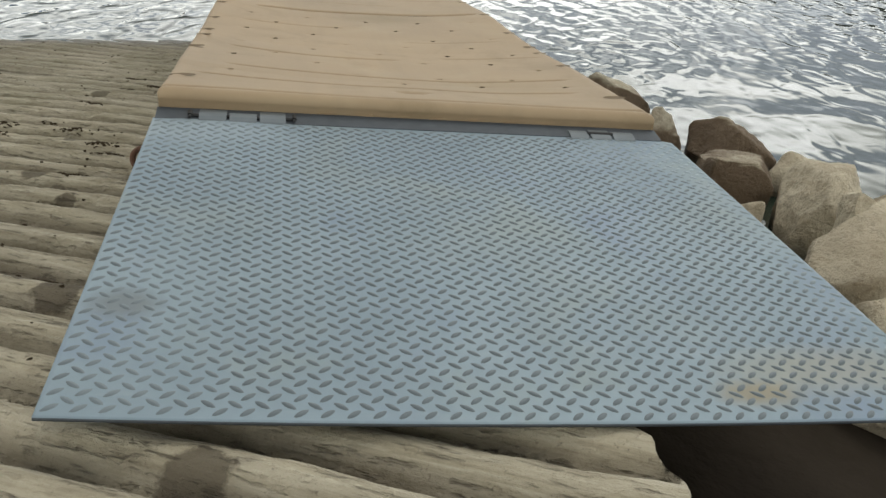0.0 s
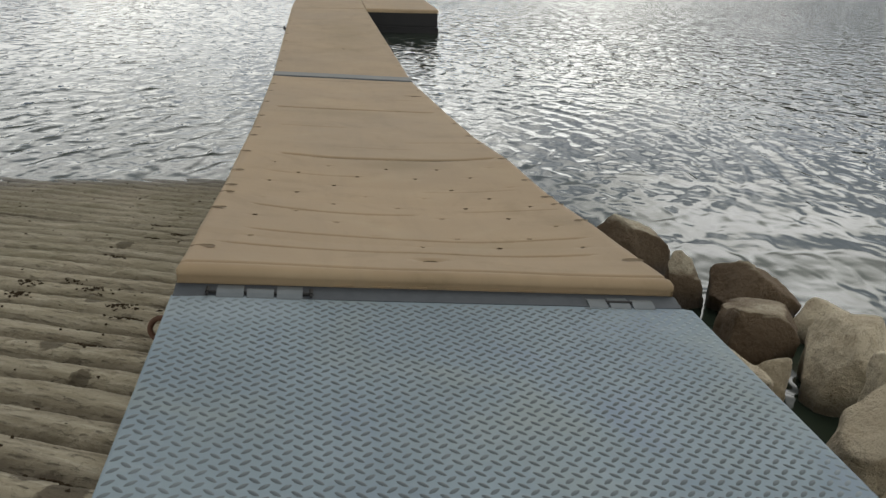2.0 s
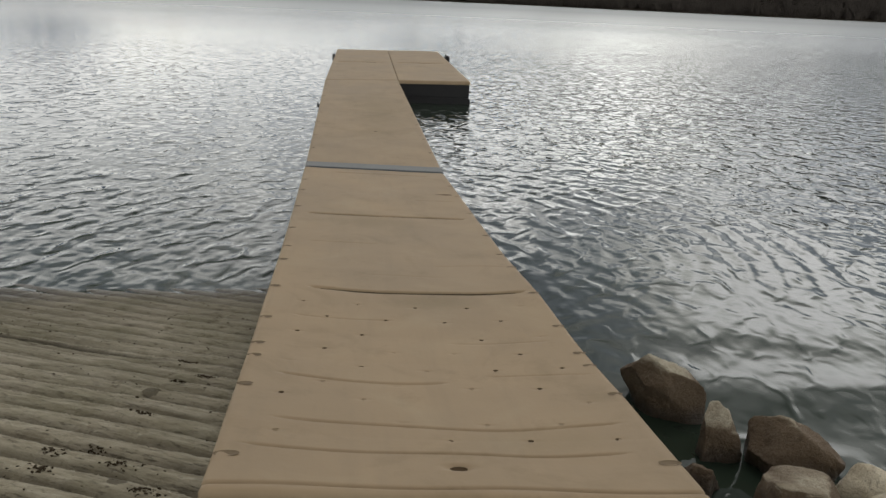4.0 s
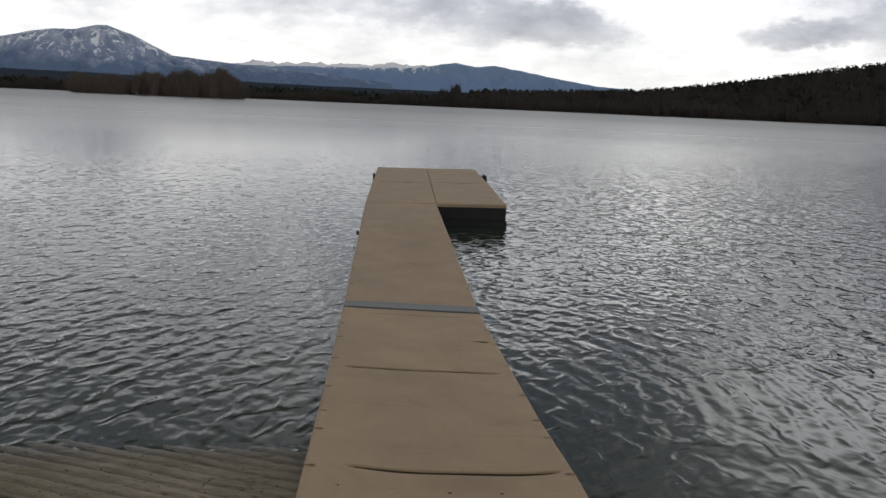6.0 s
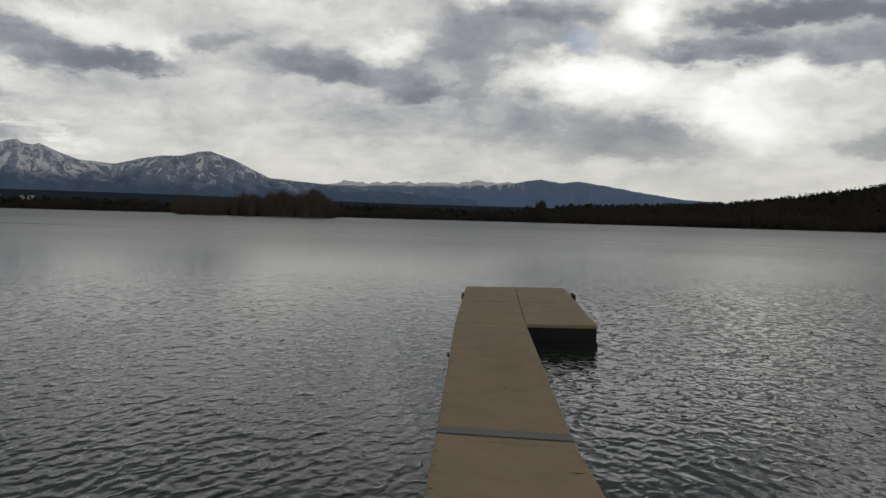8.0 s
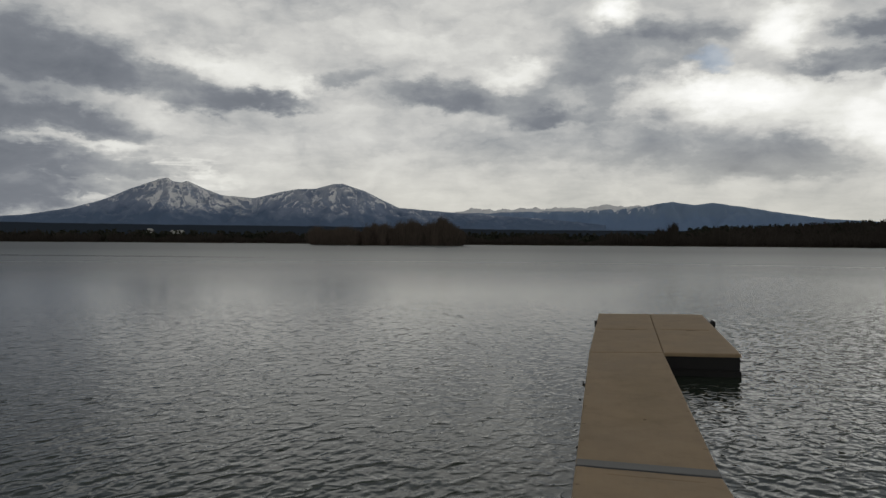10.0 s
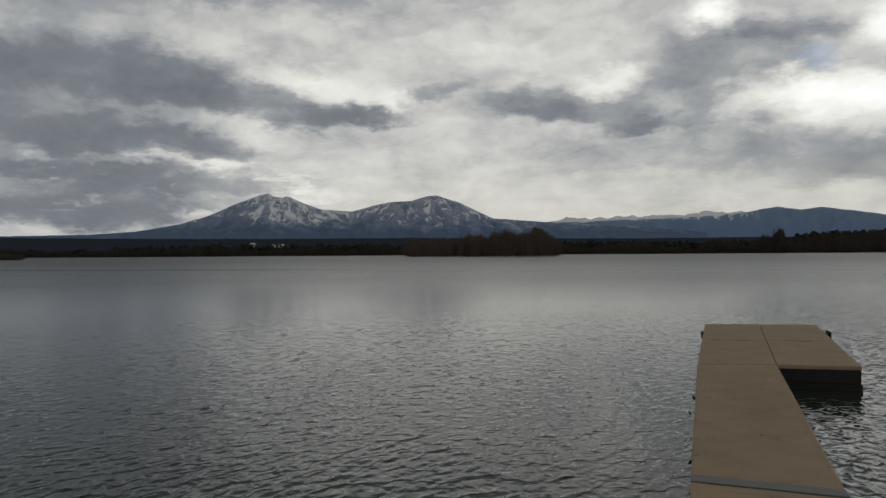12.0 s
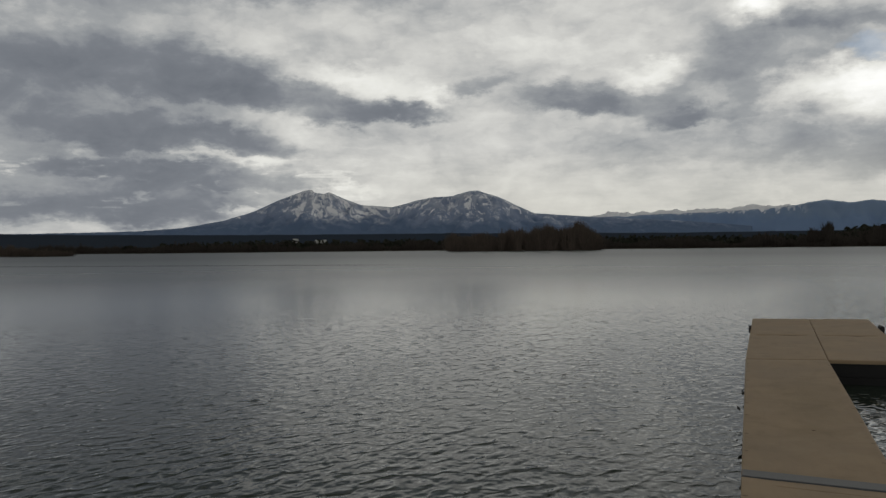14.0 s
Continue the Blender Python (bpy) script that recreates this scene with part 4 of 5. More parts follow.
def make_debris():
    rng = random.Random(3)
    bm = bmesh.new()
    spots = [(-1.078, 0.783), (-0.848, 0.469), (-0.811, 0.359), (-0.966, 0.64), (-0.851, 0.124), (-0.957, 1.667), (-0.936, 1.413), (-1.197, 0.758), (-0.72, -0.539), (-1.192, 0.637), (-0.846, 1.465), (-0.997, 1.054)]
    for k in range(900):
        if k < 420:
            cx, cy = spots[k % len(spots)]
            a = rng.gauss(0, 0.024)
            x, y = cx + a * math.cos(RIDGE) + rng.gauss(0, 0.008), cy - a * math.sin(RIDGE) + rng.gauss(0, 0.008)
        else:
            x, y = rng.uniform(-2.4, -0.65), rng.uniform(-1.2, 2.9)
        s = rng.uniform(0.0012, 0.0042)
        z = float(ramp_z(np.array(x), np.array(y)))
        m = pose(x, y, z + s * 0.2, rng.uniform(-30, 30), 0, rng.gauss(-26, 30)) @ Matrix.Diagonal((rng.uniform(1.2, 2.6) * s, s, 0.8 * s, 1))
        for v in bmesh.ops.create_icosphere(bm, subdivisions=1, radius=1.0, matrix=m)["verts"]:
            v.co += Vector((rng.gauss(0, 0.3), rng.gauss(0, 0.3), rng.gauss(0, 0.15))) * s
    tagged(mesh_object("mud_crumbs", bm, MUD_AND_SHADE), "dark dried mud crumbs scattered on the ramp", "debris", kind="stuff")


# ---------------------------------------------------------------- floating dock
GY = np.array([0.0, 0.19, 0.34, 0.97, 1.25, 1.85, 3.52, 5.45])
GZ = np.array([0.612, 0.578, 0.554, 0.482, 0.46, 0.432, 0.341, 0.25])
GT = np.array([0.066, 0.066, 0.062, 0.05, 0.045, 0.038, 0.033, 0.032])


def line(a, b):
    """A straight run between two ends (y, value)."""
    return lambda y: a[1] + (y - a[0]) / (b[0] - a[0]) * (b[1] - a[1])


def gang_left(y):
    return np.interp(y, GY, GZ + GT / 2)


def gang_right(y):
    return np.interp(y, GY, GZ - GT / 2)


def gang_dish(u, y):
    """The worn deck is dished: its two edges stand a little higher than the middle."""
    right = np.interp(y, [0, 0.14, 0.32, 0.6, 1.75, 2.6], [0, 0.014, 0.026, 0.034, 0.034, 0])
    left = np.interp(y, [0, 0.15, 0.4, 1.0, 1.5, 2.6], [0, 0.006, 0.028, 0.036, 0.032, 0.004])
    return (2 * u - 1) ** 2 * np.where(u > 0.5, right, left)


def cross_grooves(X, Y, grooves):
    """Depth of the moulded grooves: y, from x, to x, half width, depth, bow."""
    Z = np.zeros_like(X)
    for y0, xa, xb, w, d, bow in grooves:
        mid = (xa + xb) / 2
        half = (xb - xa) / 2
        yy = y0 + bow * (1 - ((X - mid) / half) ** 2) + 0.006 * np.sin(X * 11 + y0 * 7)
        ends = 1 - smooth01(np.abs(X - mid), half * 0.86, half)
        Z -= d * ends * np.exp(-(((Y - yy) / w) ** 2))
    return Z


def deck_section(root, y0, y1, xl, xr, zl, zr, grooves=(), lip=0.085, fine=(), dimples=(), dish=None):
    ys = [y0, y0, y0 + 0.002, y0 + 0.008, y0 + 0.018]
    drop_y = [lip, 0.03, 0.015, 0.006, 0.001]
    front_y, front_drop = ys, drop_y
    if fine:
        # a rounded bead stands over the recessed front face
        front_y = [y0 + 0.008, y0 + 0.008, y0 + 0.002, y0 - 0.001, y0, y0 + 0.005, y0 + 0.012, y0 + 0.019]
        front_drop = [lip, 0.034, 0.029, 0.022, 0.014, 0.006, 0.0015, 0.0]
    step = 0.03 if y1 - y0 < 6 and y0 < 3 else 0.12
    base = np.arange(y0 + 0.04, y1 - 0.04, step)
    extra = [np.arange(g[0] - 0.04 - abs(g[5]), g[0] + 0.04 + abs(g[5]), 0.005) for g in grooves]
    extra += [np.arange(a, b, 0.006) for a, b in fine]
    mid = np.unique(np.concatenate([base, *extra]).round(4))
    mid = mid[(mid > y0 + 0.02) & (mid < y1 - 0.02)]
    ys = np.r_[front_y, mid, y1 - 0.018, y1 - 0.008, y1 - 0.002, y1, y1]
    dy = np.r_[front_drop, np.zeros(len(mid)), drop_y[::-1]]
    us = np.r_[0, 0, 0, 0.004, 0.014, np.linspace(0.03, 0.97, 64 if fine else 28), 0.986, 0.996, 1, 1, 1]
    du = np.r_[lip, 0.03, 0.012, 0.004, 0.0, np.zeros(64 if fine else 28), 0, 0.004, 0.012, 0.03, lip]
    Y, U = np.meshgrid(ys, us, indexing="ij")
    XL, XR = xl(ys)[:, None], xr(ys)[:, None]
    X = XL + (XR - XL) * U
    Z = zl(ys)[:, None] * (1 - U) + zr(ys)[:, None] * U
    Z = Z + cross_grooves(X, Y, grooves)
    if dish is not None:
        Z = Z + dish(U, Y)
    for cx, cy, rx, ry, d in dimples:
        Z = Z - d * np.exp(-((((X - cx) / rx) ** 2 + ((Y - cy) / ry) ** 2) ** 2))
    Z = Z + 0.0018 * fractal(X, Y, 0.8, 2, 4.0) - np.maximum(dy[:, None], du[None, :])
    return grid_mesh("deck", X, Y, Z, DECK, root)


def float_body(root, y0, y1, xl, xr, ztop, inset=0.03):
    n = max(1, round((y1 - y0) / 1.7))
    w = (y1 - y0) / n
    for k in range(n):
        bm = bmesh.new()
        a, c = y0 + k * w + 0.006, y0 + (k + 1) * w - 0.006
        ledge = min(0.10, ztop - 0.08)
        for lo, hi, grow in ((-0.3, ledge, 0.0), (ledge + 0.001, ztop, 0.02)):
            vs = box(bm, 0, 1, a + grow, c - grow, lo, hi, 0.0)
            for v in vs:
                v.co.x = float(xl(np.array(v.co.y))) + inset + grow if v.co.x < 0.5 else float(xr(np.array(v.co.y))) - inset - grow
            es = list({e for v in vs for e in v.link_edges})
            bmesh.ops.bevel(bm, geom=es, offset=0.012, segments=2, affect="EDGES")
        part("float", bm, FLOAT, root, "black moulded float")


def pocket(root, x, y, z, rx, ry, mat=PIT, name="coupler_pocket"):
    """A shallow oval socket in the deck with a sunken floor."""
    bm = bmesh.new()
    ring = 12
    outer = [bm.verts.new((x + rx * math.cos(6.283 * k / ring), y + ry * math.sin(6.283 * k / ring), z + 0.0022)) for k in range(ring)]
    inner = [bm.verts.new((x + 0.7 * rx * math.cos(6.283 * k / ring), y + 0.7 * ry * math.sin(6.283 * k / ring), z + 0.0008)) for k in range(ring)]
    for k in range(ring):
        bm.faces.new((outer[k], outer[(k + 1) % ring], inner[(k + 1) % ring], inner[k]))
    bm.faces.new(inner)
    return part(name, bm, mat, root)


def make_gangway():
    root = new("dock_section")
    xl, xr = line((0, -0.607), (5.45, -0.652)), line((0, 0.607), (5.45, 0.56))
    rng = random.Random(8)
    dents = []
    rows = (0.34, 0.45, 0.61, 0.74, 0.92, 1.08, 1.26, 1.45, 1.62)
    holes = []
    for k, y in enumerate(rows):
        for i in range(5):
            x = -0.47 + 0.235 * i + (0.117 if k % 2 else 0.0) + rng.gauss(0, 0.006)
            if abs(x) < 0.53 and rng.random() < 0.85:
                holes.append((x, y + rng.gauss(0, 0.006), rng.random()))
    dents = [(x, y, 0.014, 0.009, 0.003) for x, y, _ in holes]
    dents.append((0.002, 0.162, 0.034, 0.02, 0.012))
    grooves = [
        (1.845, -0.45, 0.54, 0.012, 0.06, -0.02), (3.525, -0.54, 0.49, 0.012, 0.06, -0.02), (5.2, -0.42, 0.42, 0.012, 0.006, 0.0),
        (0.036, -0.72, 0.72, 0.007, 0.009, 0.002), (0.255, -0.56, 0.50, 0.006, 0.008, -0.012), (0.45, -0.50, 0.54, 0.006, 0.008, -0.03), (0.80, -0.50, 0.05, 0.007, 0.009, -0.03),
        (0.85, 0.2, 0.56, 0.006, 0.003, 0.02), (1.45, -0.50, -0.1, 0.007, 0.003, -0.02), (1.2, 0.1, 0.5, 0.006, 0.002, 0.0),
        (2.3, 0.15, 0.55, 0.008, 0.003, 0.02), (2.75, -0.5, -0.1, 0.008, 0.003, 0.0), (2.1, -0.2, 0.2, 0.007, 0.002, 0.0), (4.1, 0.2, 0.5, 0.008, 0.003, 0.0),
    ]
    deck_section(root, 0.0, 5.45, xl, xr, gang_left, gang_right, grooves, 0.075, ((0.02, 1.8),), dents, gang_dish)

    def top(x, y):
        u = (x - float(xl(y))) / (float(xr(y)) - float(xl(y)))
        return float(gang_left(y)) * (1 - u) + float(gang_right(y)) * u + float(gang_dish(np.array(u), y))

    for x, y, r in holes:
        if r < 0.5:
            pocket(root, x, y, top(x, y) - 0.0025, 0.009, 0.006, PIT, "drain_hole")
        elif r < 0.8:
            pocket(root, x, y, top(x, y) - 0.0028, 0.010, 0.005, EMBOSS, "dimple")
    pocket(root, 0.002, 0.162, top(0.002, 0.162) - 0.009, 0.024, 0.013, PIT, "lifting_socket")
    for y in (0.19, 0.66, 0.93, 1.06, 1.36, 1.80, 2.3, 2.6, 3.05, 3.7, 4.3, 4.75):
        big = 1.25 if y < 0.3 else 1.0
        for side, e in ((-1, xl), (1, xr)):
            x = float(e(y)) - side * (0.036 if y < 0.3 else 0.027)
            pocket(root, x, y, top(x, y), 0.026 * big, 0.011 * big, SOCKET)
    # a chipped slot near the far hinge
    pocket(root, 0.44, 4.35, top(0.44, 4.35), 0.07, 0.016, PIT, "slot")
    # dark strips stand in for the shade in the two deep cross grooves
    for y0, xa, xb, w, d, bow in grooves[:2]:
        bm = bmesh.new()
        rows_ = []
        for k in range(41):
            x = xa + 0.05 + (xb - xa - 0.1) * k / 40
            yy = y0 + bow * (1 - ((x - (xa + xb) / 2) / ((xb - xa) / 2)) ** 2) + 0.006 * math.sin(x * 11 + y0 * 7)
            half = 0.0115 * (1 - (2 * k / 40 - 1) ** 4) + 0.001
            z = top(x, yy) - 0.007
            rows_.append([bm.verts.new((x, yy - half, z)), bm.verts.new((x, yy, z - 0.002)), bm.verts.new((x, yy + half, z))])
        for a, c in zip(rows_, rows_[1:]):
            bm.faces.new((a[0], c[0], c[1], a[1]))
            bm.faces.new((a[1], c[1], c[2], a[2]))
        part("groove_dirt", bm, MUD_AND_SHADE, root, "dark strip standing in for the groove's shade")
    # raised maker's marks on the front lip, as plain bars
    for i in range(7):
        bm = bmesh.new()
        x = -0.25 + 0.09 * i
        zt = top(x, 0.02)
        box(bm, x, x + 0.045, 0.0045, 0.011, zt - 0.062, zt - 0.04, 0.0015)
        part("raised_mark", bm, EMBOSS, root, "worn raised maker's mark")
    # dark beams below
    for x in (-0.5, 0.45):
        bm = bmesh.new()
        vs = box(bm, x - 0.04, x + 0.04, 0.05, 5.4, 0, 1)
        for v in vs:
            t = top(x, v.co.y)
            v.co.z = t - 0.10 if v.co.z > 0.5 else t - 0.2
        part("beam", bm, FLOAT, root)
    float_body(root, 3.6, 5.4, xl, xr, 0.15)
    tagged(root, "sloping beige plastic dock section with moulded grooves", "dock section", "dock sections")
    return top


def make_walkway():
    root = new("dock_section")
    xl, xr = line((5.45, -0.652), (12.27, -0.668)), line((5.45, 0.56), (12.27, 0.546))
    zl, zr = line((5.45, 0.266), (12.27, 0.345)), line((5.45, 0.234), (12.27, 0.377))
    deck_section(root, 5.455, 12.25, xl, xr, zl, zr, [(8.9, -0.62, 0.5, 0.01, 0.002, 0.0)])
    float_body(root, 5.6, 12.2, xl, xr, 0.185)
    for y in (6.3, 7.0, 7.9, 8.6, 10.2, 11.0, 11.7):
        for s, e, z in ((-1, xl, zl), (1, xr, zr)):
            pocket(root, float(e(y)) - s * 0.034, y, float(z(y)) + 0.001, 0.024, 0.011, SOCKET)
    pocket(root, 0.02, 7.35, float(zl(7.35) + zr(7.35)) / 2, 0.02, 0.016)
    # grey flap that bridges the hinge between the two sections
    bm = bmesh.new()
    vs = box(bm, -0.645, 0.555, 5.42, 5.62, 0, 1)
    bmesh.ops.subdivide_edges(bm, edges=[e for e in bm.edges], cuts=2)
    for v in bm.verts:
        u = (v.co.x + 0.645) / 1.2
        base = 0.268 * (1 - u) + 0.236 * u
        v.co.z = base + (0.009 if v.co.z > 0.5 else 0.002)
    part("hinge_flap", bm, FLAP, root, "grey hinge flap")
    bm = bmesh.new()
    rod(bm, (-0.65, 5.41, 0.266), (0.558, 5.41, 0.234), 0.01)
    part("hinge_pin", bm, DSTEEL, root)
    # black cleat brackets on the left side
    for y, z in ((9.35, 0.30),):
        bm = bmesh.new()
        box(bm, -0.695, -0.66, y - 0.04, y + 0.04, z - 0.03, z + 0.005, 0.006)
        rod(bm, (-0.685, y - 0.06, z + 0.02), (-0.685, y + 0.06, z + 0.02), 0.009)
        rod(bm, (-0.685, y, z), (-0.685, y, z + 0.02), 0.01)
        part("cleat", bm, BLACK, root)
    tagged(root, "level beige plastic floating dock section", "dock section", "dock sections")


def make_end_platform():
    a = (12.27, 19.11)
    zm = line((a[0], 0.377), (a[1], 0.44))
    for i, (xl, xr, zl, zr) in enumerate((
        (line((a[0], -0.668), (a[1], -0.563)), line((a[0], 0.541), (a[1], 0.668)), line((a[0], 0.345), (a[1], 0.423)), zm),
        (line((a[0], 0.551), (a[1], 0.678)), line((a[0], 1.772), (a[1], 1.914)), zm, line((a[0], 0.393), (a[1], 0.458))),
    )):
        root = new("dock_section")
        x0, x1 = float(xl(15.65)), float(xr(15.65))
        deck_section(root, a[0] + 0.022, a[1], xl, xr, zl, zr, [(15.68, x0 + 0.09, x1 - 0.16, 0.025, 0.045, 0.0)], 0.06)
        float_body(root, a[0] + 0.022, a[1] - 0.04, xl, xr, 0.335, -0.012)
        # a dark strip paints the shade inside the cross groove
        bm = bmesh.new()
        rows_ = [[bm.verts.new((x0 + 0.1 + (x1 - x0 - 0.28) * k / 12, 15.68 + dy, float(zl(15.68)) * (1 - k / 12) + float(zr(15.68)) * k / 12 - dz)) for dy, dz in ((-0.022, 0.012), (0.0, 0.02), (0.022, 0.012))] for k in range(13)]
        for p, q in zip(rows_, rows_[1:]):
            bm.faces.new((p[0], q[0], q[1], p[1]))
            bm.faces.new((p[1], q[1], q[2], p[2]))
        part("groove_dirt", bm, MUD_AND_SHADE, root, "dark strip standing in for the groove's shade")
        if i == 0:
            bm = bmesh.new()
            box(bm, -0.64, -0.585, 16.85, 17.05, 0.30, 0.45, 0.01)
            part("cleat", bm, BLACK, root)
        else:
            bm = bmesh.new()
            box(bm, 1.875, 1.95, 17.0, 17.25, 0.36, 0.47, 0.012)
            rod(bm, (1.915, 16.95, 0.485), (1.915, 17.3, 0.485), 0.02)
            part("cleat", bm, BLACK, root)
            bm = bmesh.new()
            rod(bm, (1.965, 17.12, 0.25), (1.965, 17.12, 0.47), 0.02)
            part("bracket", bm, BLACK, root)
        tagged(root, "beige plastic end platform section on black floats", "dock section", "dock sections")


# ---------------------------------------------------------------- tread plate ramp
PA, PB, PC = Vector((-0.603, -0.05, 0.589)), Vector((0.607, -0.042, 0.528)), Vector((-0.614, -1.062, 0.576))
PN = (PB - PA).cross(PC - PA).normalized()


def plate_z(x, y):
    return PA.z - (PN.x * (x - PA.x) + PN.y * (y - PA.y)) / PN.z


def plate_warp(x, v):
    """The sheet sags between its free corners and is sprung up at one hinge. v runs from the free edge to the hinge."""
    u = (x + 0.613) / 1.246
    return -0.011 * (1 - (2 * u - 1) ** 2) * (1 - v) ** 1.5 + 0.004 * np.exp(-(((u - 0.12) / 0.12) ** 2)) * np.exp(-(((v - 0.97) / 0.06) ** 2))


def make_plate():
    root = new("ramp_plate")
    xs = np.r_[-0.613, -0.606, np.linspace(-0.58, 0.605, 40), 0.627, 0.633]
    U = np.r_[0, 0.006, np.linspace(0.02, 0.98, 30), 0.994, 1]
    V, X = np.meshgrid(U, xs, indexing="ij")
    near = -1.07 - 0.05 * (X + 0.613) / 1.26
    far = -0.052 + 0.02 * np.minimum(0, 0.6 - X) / 0.05
    Y = near * (1 - V) + far * V
    Z = plate_z(X, Y) + plate_warp(X, V)
    top = grid_mesh("sheet", X, Y, Z, STEEL, root)
    solid = top.modifiers.new("thick", "SOLIDIFY")
    solid.thickness, solid.offset = 0.005, -1.0
    top.data.materials.append(DSTEEL)
    solid.material_offset_rim = 1
    # raised lugs, leaning in turn to each side
    verts, faces = [], []
    prof = ((0.62, 0.85), (1.0, 0.0))
    seg = 10
    for row in range(-3, 72):
        for i in range(-9, 31):
            x = -0.339 + 0.0325 * i - (0.0155 if row % 2 else 0.0)
            y = -1.0636 + 0.0149 * row - 0.045 * (x + 0.339)
            edge = -1.07 - 0.05 * (x + 0.613) / 1.26
            if not (-0.602 < x < 0.622 and edge + 0.004 < y < -0.066):
                continue
            ang = radians(-39 if row % 2 else 39)
            ca, sa = math.cos(ang), math.sin(ang)
            k = len(verts)
            wz = float(plate_warp(x, min(1.0, (y - edge) / (-0.052 - edge))))
            verts.append((x, y, plate_z(x, y) + wz + 0.0019))
            for f, h in prof:
                for t in (6.283 * j / seg for j in range(seg)):
                    a, c = f * 0.0126 * math.cos(t), f * 0.0051 * math.sin(t) * (1 - 0.25 * abs(math.cos(t)))
                    px, py = x + a * ca - c * sa, y + a * sa + c * ca
                    verts.append((px, py, plate_z(px, py) + wz + 0.0019 * h - (0.0004 if h == 0 else 0)))
            for j in range(seg):
                j2 = (j + 1) % seg
                faces.append((k, k + 1 + j, k + 1 + j2))
                faces.append((k + 1 + j, k + 1 + seg + j, k + 1 + seg + j2, k + 1 + j2))
    lugs = soup("tread_pattern", verts, faces, LUG, root, "worn raised tread pattern with painted-in dark reflection")
    lugs.data.polygons.foreach_set("use_smooth", [True] * len(lugs.data.polygons))
    # hinge: upright strip on the end of the dock, with straps that wrap the pins
    bm = bmesh.new()
    za, zb = plate_z(-0.609, -0.03), plate_z(0.609, -0.03)
    prof = ((-0.057, 0.0015), (-0.008, 0.009), (0.0, 0.009), (0.0, -0.06), (-0.05, -0.06))
    A = [bm.verts.new((-0.609, y, za + z)) for y, z in prof]
    B = [bm.verts.new((0.609, y, zb + z)) for y, z in prof]
    for i in range(5):
        bm.faces.new((A[i], B[i], B[(i + 1) % 5], A[(i + 1) % 5]))
    bm.faces.new(A[::-1])
    bm.faces.new(B)
    angle = part("hinge_angle", bm, DSTEEL, root, "weathered grey steel hinge strip")
    for ends, tall in (((-0.518, -0.451, -0.384, -0.319), (1, 0, 1)), ((0.363, 0.418, 0.477, 0.54), (0, 1, 0))):
        for i in range(3):
            x0, x1 = ends[i] + 0.0035, ends[i + 1] - 0.0035
            bm = bmesh.new()
            prof = [(-0.066, 0.0005), (-0.06, 0.006), (-0.05, 0.012), (-0.036, 0.016), (-0.022, 0.015 if tall[i] else 0.012), (-0.006 if tall[i] else -0.018, 0.0125 if tall[i] else 0.008), (-0.006, -0.01), (-0.06, -0.01)]
            low = 0.8 if ends[0] < 0 else 0.55
            prof = [(y, z * low if z > 0.002 else z) for y, z in prof]
            A = [bm.verts.new((x0, y, plate_z(x0, -0.03) + z)) for y, z in prof]
            B = [bm.verts.new((x1, y, plate_z(x1, -0.03) + z)) for y, z in prof]
            m = len(prof)
            for k in range(m):
                bm.faces.new((A[k], B[k], B[(k + 1) % m], A[(k + 1) % m]))
            bm.faces.new(A[::-1])
            bm.faces.new(B)
            part("hinge_strap", bm, STRAP, angle, "bright galvanised hinge strap")
        bm = bmesh.new()
        x0, x1 = (ends[0] - 0.012, ends[3] + 0.012) if ends[0] < 0 else (ends[1] - 0.004, ends[2] + 0.004)
        rod(bm, (x0, -0.042, plate_z(x0, -0.04) + 0.007), (x1, -0.042, plate_z(x1, -0.04) + 0.007), 0.0045, 12)
        part("hinge_pin", bm, BLACK, angle, "dark hinge pin")
        for xb in (ends[0] - 0.016, ends[3] + 0.016) if ends[0] < 0 else ():
            bm = bmesh.new()
            zb = plate_z(xb, -0.04)
            rod(bm, (xb, -0.05, zb + 0.010), (xb, -0.030, zb + 0.012), 0.0055, 6)
            rod(bm, (xb, -0.062, zb + 0.009), (xb, -0.048, zb + 0.010), 0.003, 8)
            part("bolt", bm, BLACK, angle, "dark hexagonal bolt")
    tagged(root, "galvanised steel tread plate ramp with mud stain", "ramp plate")


def make_ring():
    root = new("mooring_ring")
    bm = bmesh.new()
    R, r, n, k = 0.027, 0.0075, 28, 10
    c = Vector((-0.68, 0.145, 0.0))
    c.z = float(ramp_z(np.array(c.x), np.array(c.y))) + 0.03
    rings = []
    for i in range(n):
        a = 6.283 * i / n
        rings.append([bm.verts.new(c + Vector(((R + r * math.cos(6.283 * j / k)) * math.cos(a), r * math.sin(6.283 * j / k) * 0.9 + 0.25 * R * math.sin(a), (R + r * math.cos(6.283 * j / k)) * math.sin(a)))) for j in range(k)])
    for i in range(n):
        for j in range(k):
            bm.faces.new((rings[i][j], rings[(i + 1) % n][j], rings[(i + 1) % n][(j + 1) % k], rings[i][(j + 1) % k]))
    part("ring", bm, RUST, root, smooth=True)
    bm = bmesh.new()
    rod(bm, (c.x, c.y, c.z - 0.05), (c.x, c.y, c.z - 0.02), 0.014)
    part("eye_bolt", bm, RUST, root)
    tagged(root, "rusty iron mooring ring set in the concrete", "mooring ring")


# ---------------------------------------------------------------- boulders


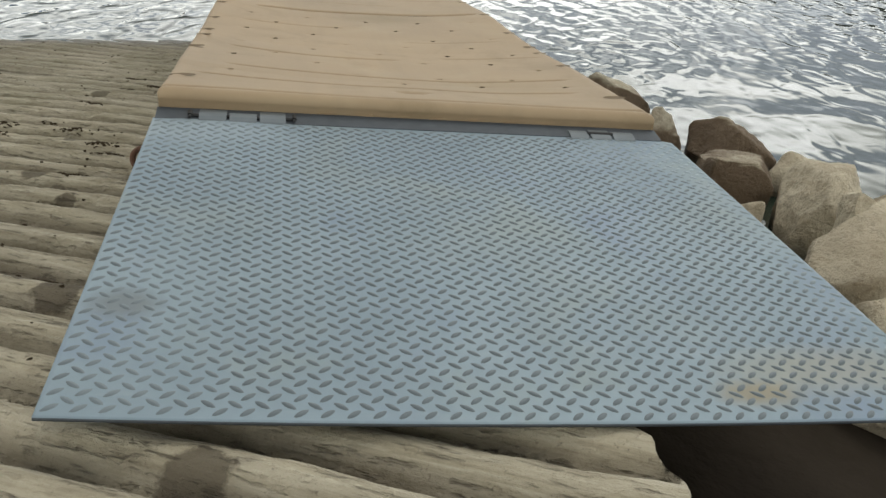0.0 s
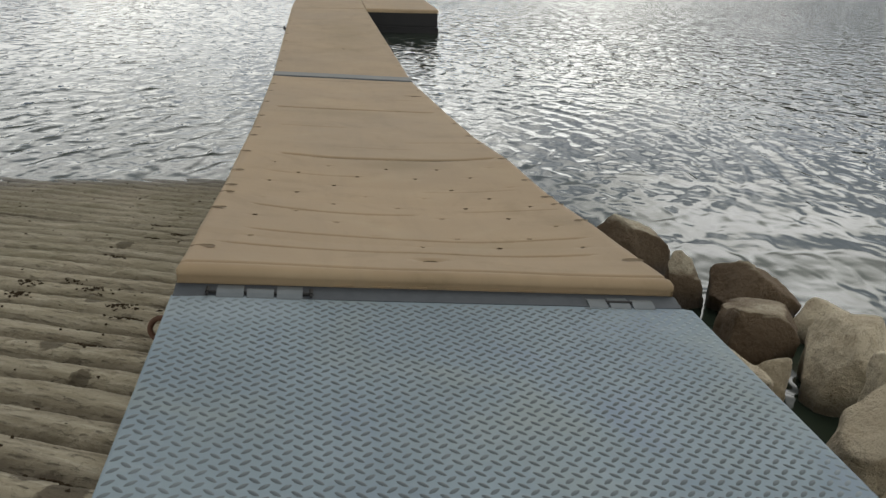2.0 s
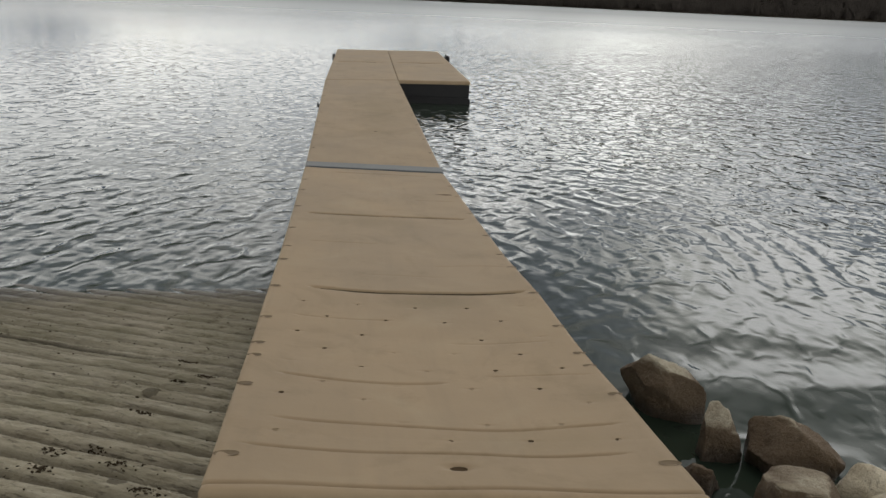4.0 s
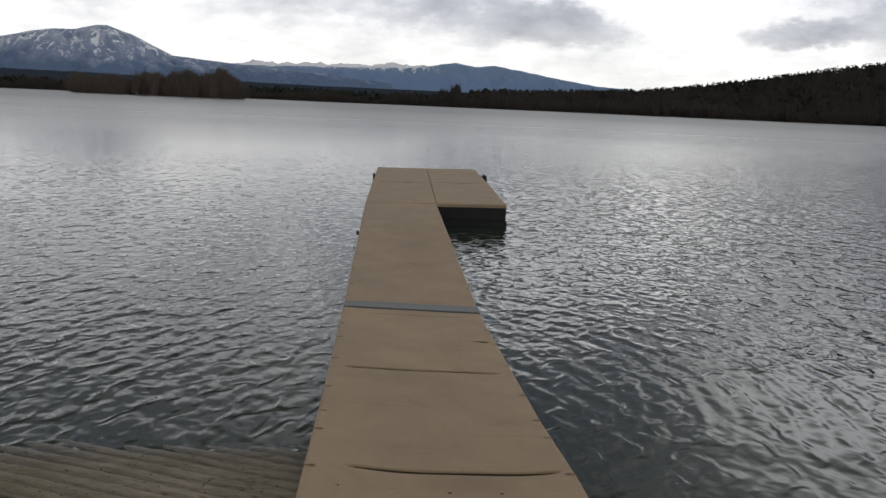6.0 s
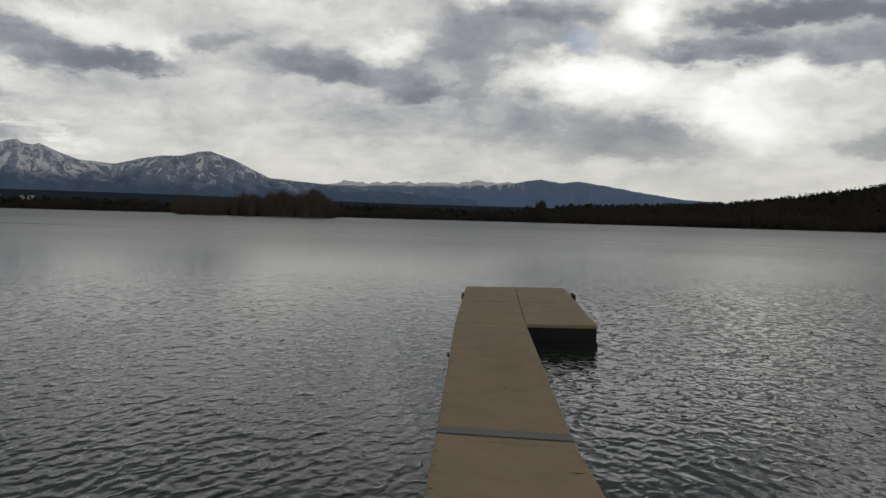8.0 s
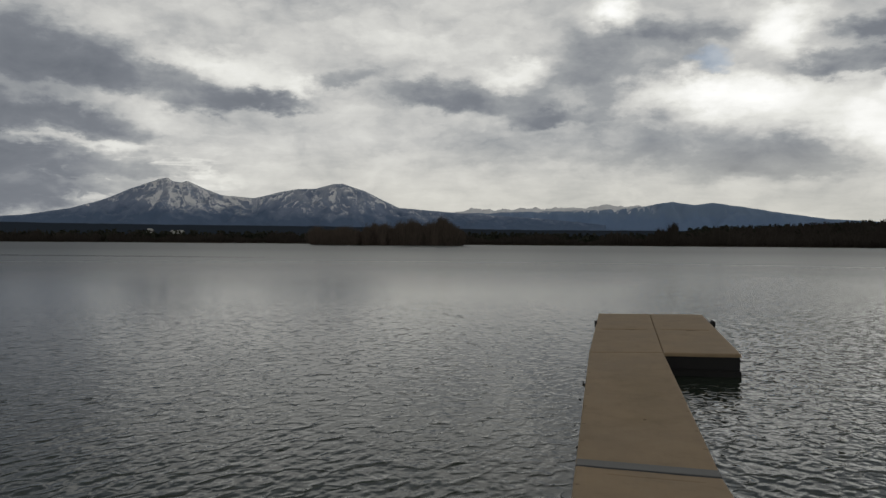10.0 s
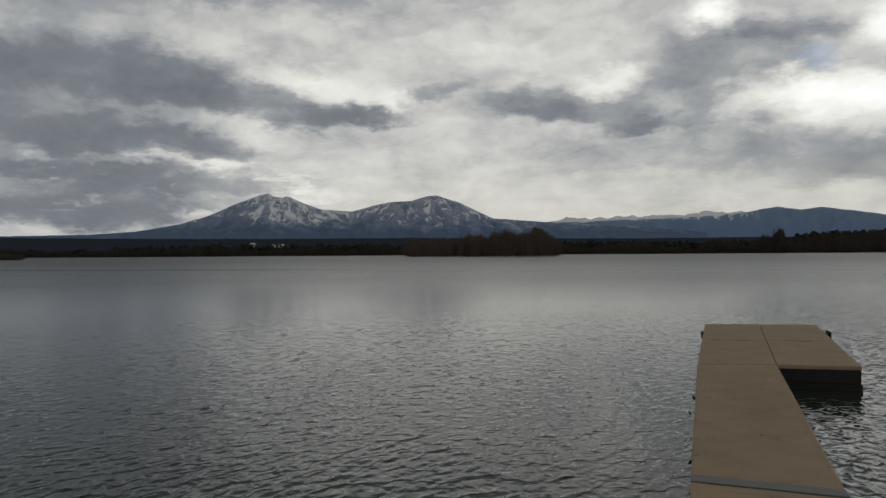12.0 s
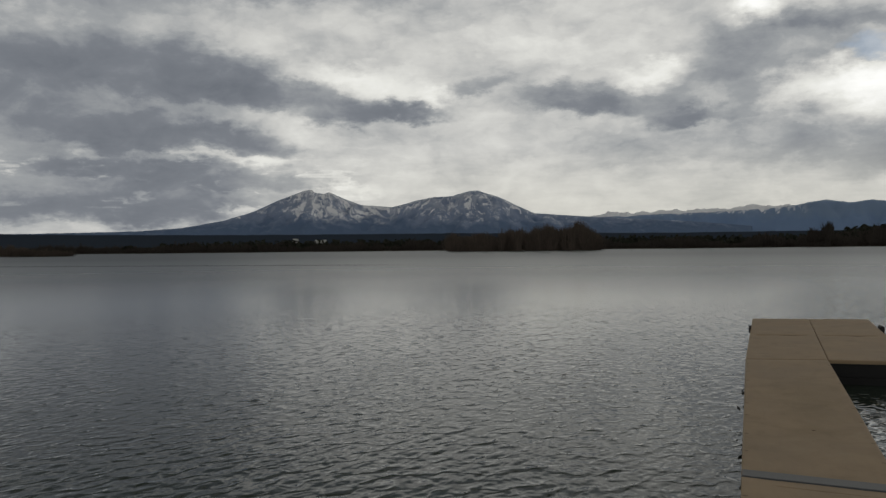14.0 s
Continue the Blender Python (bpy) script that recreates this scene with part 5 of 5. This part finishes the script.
def boulder(x, y, ztop, sx, sy, sz, turn, seed, label, peak=0.0, cuts=11):
    """A worn block: a round lump cut by flat breaks, then pitted. ztop is its highest point; peak leans its top to one side."""
    rng = random.Random(seed)
    bm = bmesh.new()
    bmesh.ops.create_icosphere(bm, subdivisions=5, radius=1.0)
    me = bpy.data.meshes.new("boulder")
    bm.to_mesh(me)
    bm.free()
    co = np.empty(len(me.vertices) * 3)
    me.vertices.foreach_get("co", co)
    co = co.reshape(-1, 3)
    co = np.sign(co) * np.abs(co) ** 0.66
    planes = []
    for k in range(cuts):
        if k < 3:
            v = Vector((rng.gauss(0, 0.45), rng.gauss(0, 0.45), 1))
        else:
            a = 6.283 * (k + rng.uniform(-0.35, 0.35)) / (cuts - 3)
            v = Vector((math.cos(a), math.sin(a), rng.gauss(0.15, 0.35)))
        planes.append((np.array(v.normalized()), rng.uniform(0.55, 0.84)))
    for v, d in planes:
        over = co @ v - d
        co = co - np.where(over > 0, over - 0.022 * (1 - np.exp(-np.maximum(over, 0) / 0.022)), 0)[:, None] * v
    co[:, 0] += peak * np.maximum(co[:, 2], 0) ** 1.5
    co = co / np.abs(co).max(0) * np.array([sx, sy, sz])
    out = co / np.linalg.norm(co, axis=1)[:, None]
    off = Vector((seed * 3.7, seed * 1.9, seed * 0.7))
    bump = np.array([0.020 * noise.noise(Vector(c) * 5 + off) + 0.012 * noise.noise(Vector(c) * 13 + off) - 0.009 * max(0.0, noise.noise(Vector(c) * 26 + off)) + 0.004 * noise.noise(Vector(c) * 60 + off) for c in co])
    co = co + out * bump[:, None]
    rot = np.array(Euler((rng.uniform(-0.12, 0.12), rng.uniform(-0.12, 0.12), radians(turn))).to_matrix())
    co = co @ rot.T
    me.vertices.foreach_set("co", co.ravel())
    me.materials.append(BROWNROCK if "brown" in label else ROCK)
    me.polygons.foreach_set("use_smooth", [True] * len(me.polygons))
    ob = new("boulder", me)
    ob.location = (x, y, ztop - float(co[:, 2].max()))
    return tagged(ob, label, "boulder", "boulders along the bank")


def make_rocks():
    B = "brown angular sandstone boulder at the water's edge"
    L = "angular tan sandstone boulder at the water's edge"
    D = "brown weathered sandstone boulder beside the ramp"
    P = "pale pitted sandstone boulder on the bank"
    for args in (
        (1.14, 1.55, 0.26, 0.15, 0.20, 0.27, 20, 33, B, -0.5), (1.215, 1.15, 0.215, 0.115, 0.11, 0.26, 8, 2, B, 0.1), (1.46, 1.03, 0.22, 0.20, 0.13, 0.24, -24, 3, B, -0.35),
        (1.22, 0.62, 0.24, 0.21, 0.16, 0.26, 10, 4, B, 0.2), (1.62, 0.78, 0.165, 0.15, 0.12, 0.17, 0, 5, P), (1.47, 0.36, 0.275, 0.215, 0.18, 0.28, 10, 6, L, -0.2),
        (1.36, 0.06, 0.33, 0.085, 0.08, 0.13, -20, 7, P), (0.92, 0.24, 0.26, 0.09, 0.24, 0.2, 34, 8, P, 0.2), (1.20, -0.22, 0.39, 0.31, 0.18, 0.27, 24, 9, L, -0.3),
        (0.93, -0.62, 0.385, 0.15, 0.14, 0.2, 15, 10, P), (1.10, 0.27, 0.21, 0.07, 0.09, 0.16, 40, 11, P), (1.03, 0.90, 0.10, 0.08, 0.09, 0.16, 5, 12, D),
        (0.55, -1.25, 0.24, 0.36, 0.25, 0.22, 10, 13, D), (0.95, -1.1, 0.30, 0.25, 0.22, 0.22, 50, 14, D), (1.80, 0.40, 0.15, 0.15, 0.15, 0.18, 5, 15, L),
        (1.72, -0.16, 0.29, 0.20, 0.20, 0.24, 70, 16, L), (1.5, -0.75, 0.4, 0.28, 0.26, 0.26, 30, 17, P), (0.78, 0.55, 0.06, 0.16, 0.18, 0.14, 20, 18, D),
        (0.82, 1.25, 0.02, 0.16, 0.18, 0.14, 45, 19, D), (0.45, -0.6, 0.16, 0.22, 0.2, 0.15, 35, 21, D),
        (1.12, 0.42, 0.1, 0.14, 0.12, 0.14, 60, 22, D), (1.35, 0.84, 0.06, 0.12, 0.12, 0.14, 10, 23, D),
    ):
        boulder(*args)


make_ramp()
make_debris()
make_gangway()
make_walkway()
make_end_platform()
make_plate()
make_ring()
make_rocks()
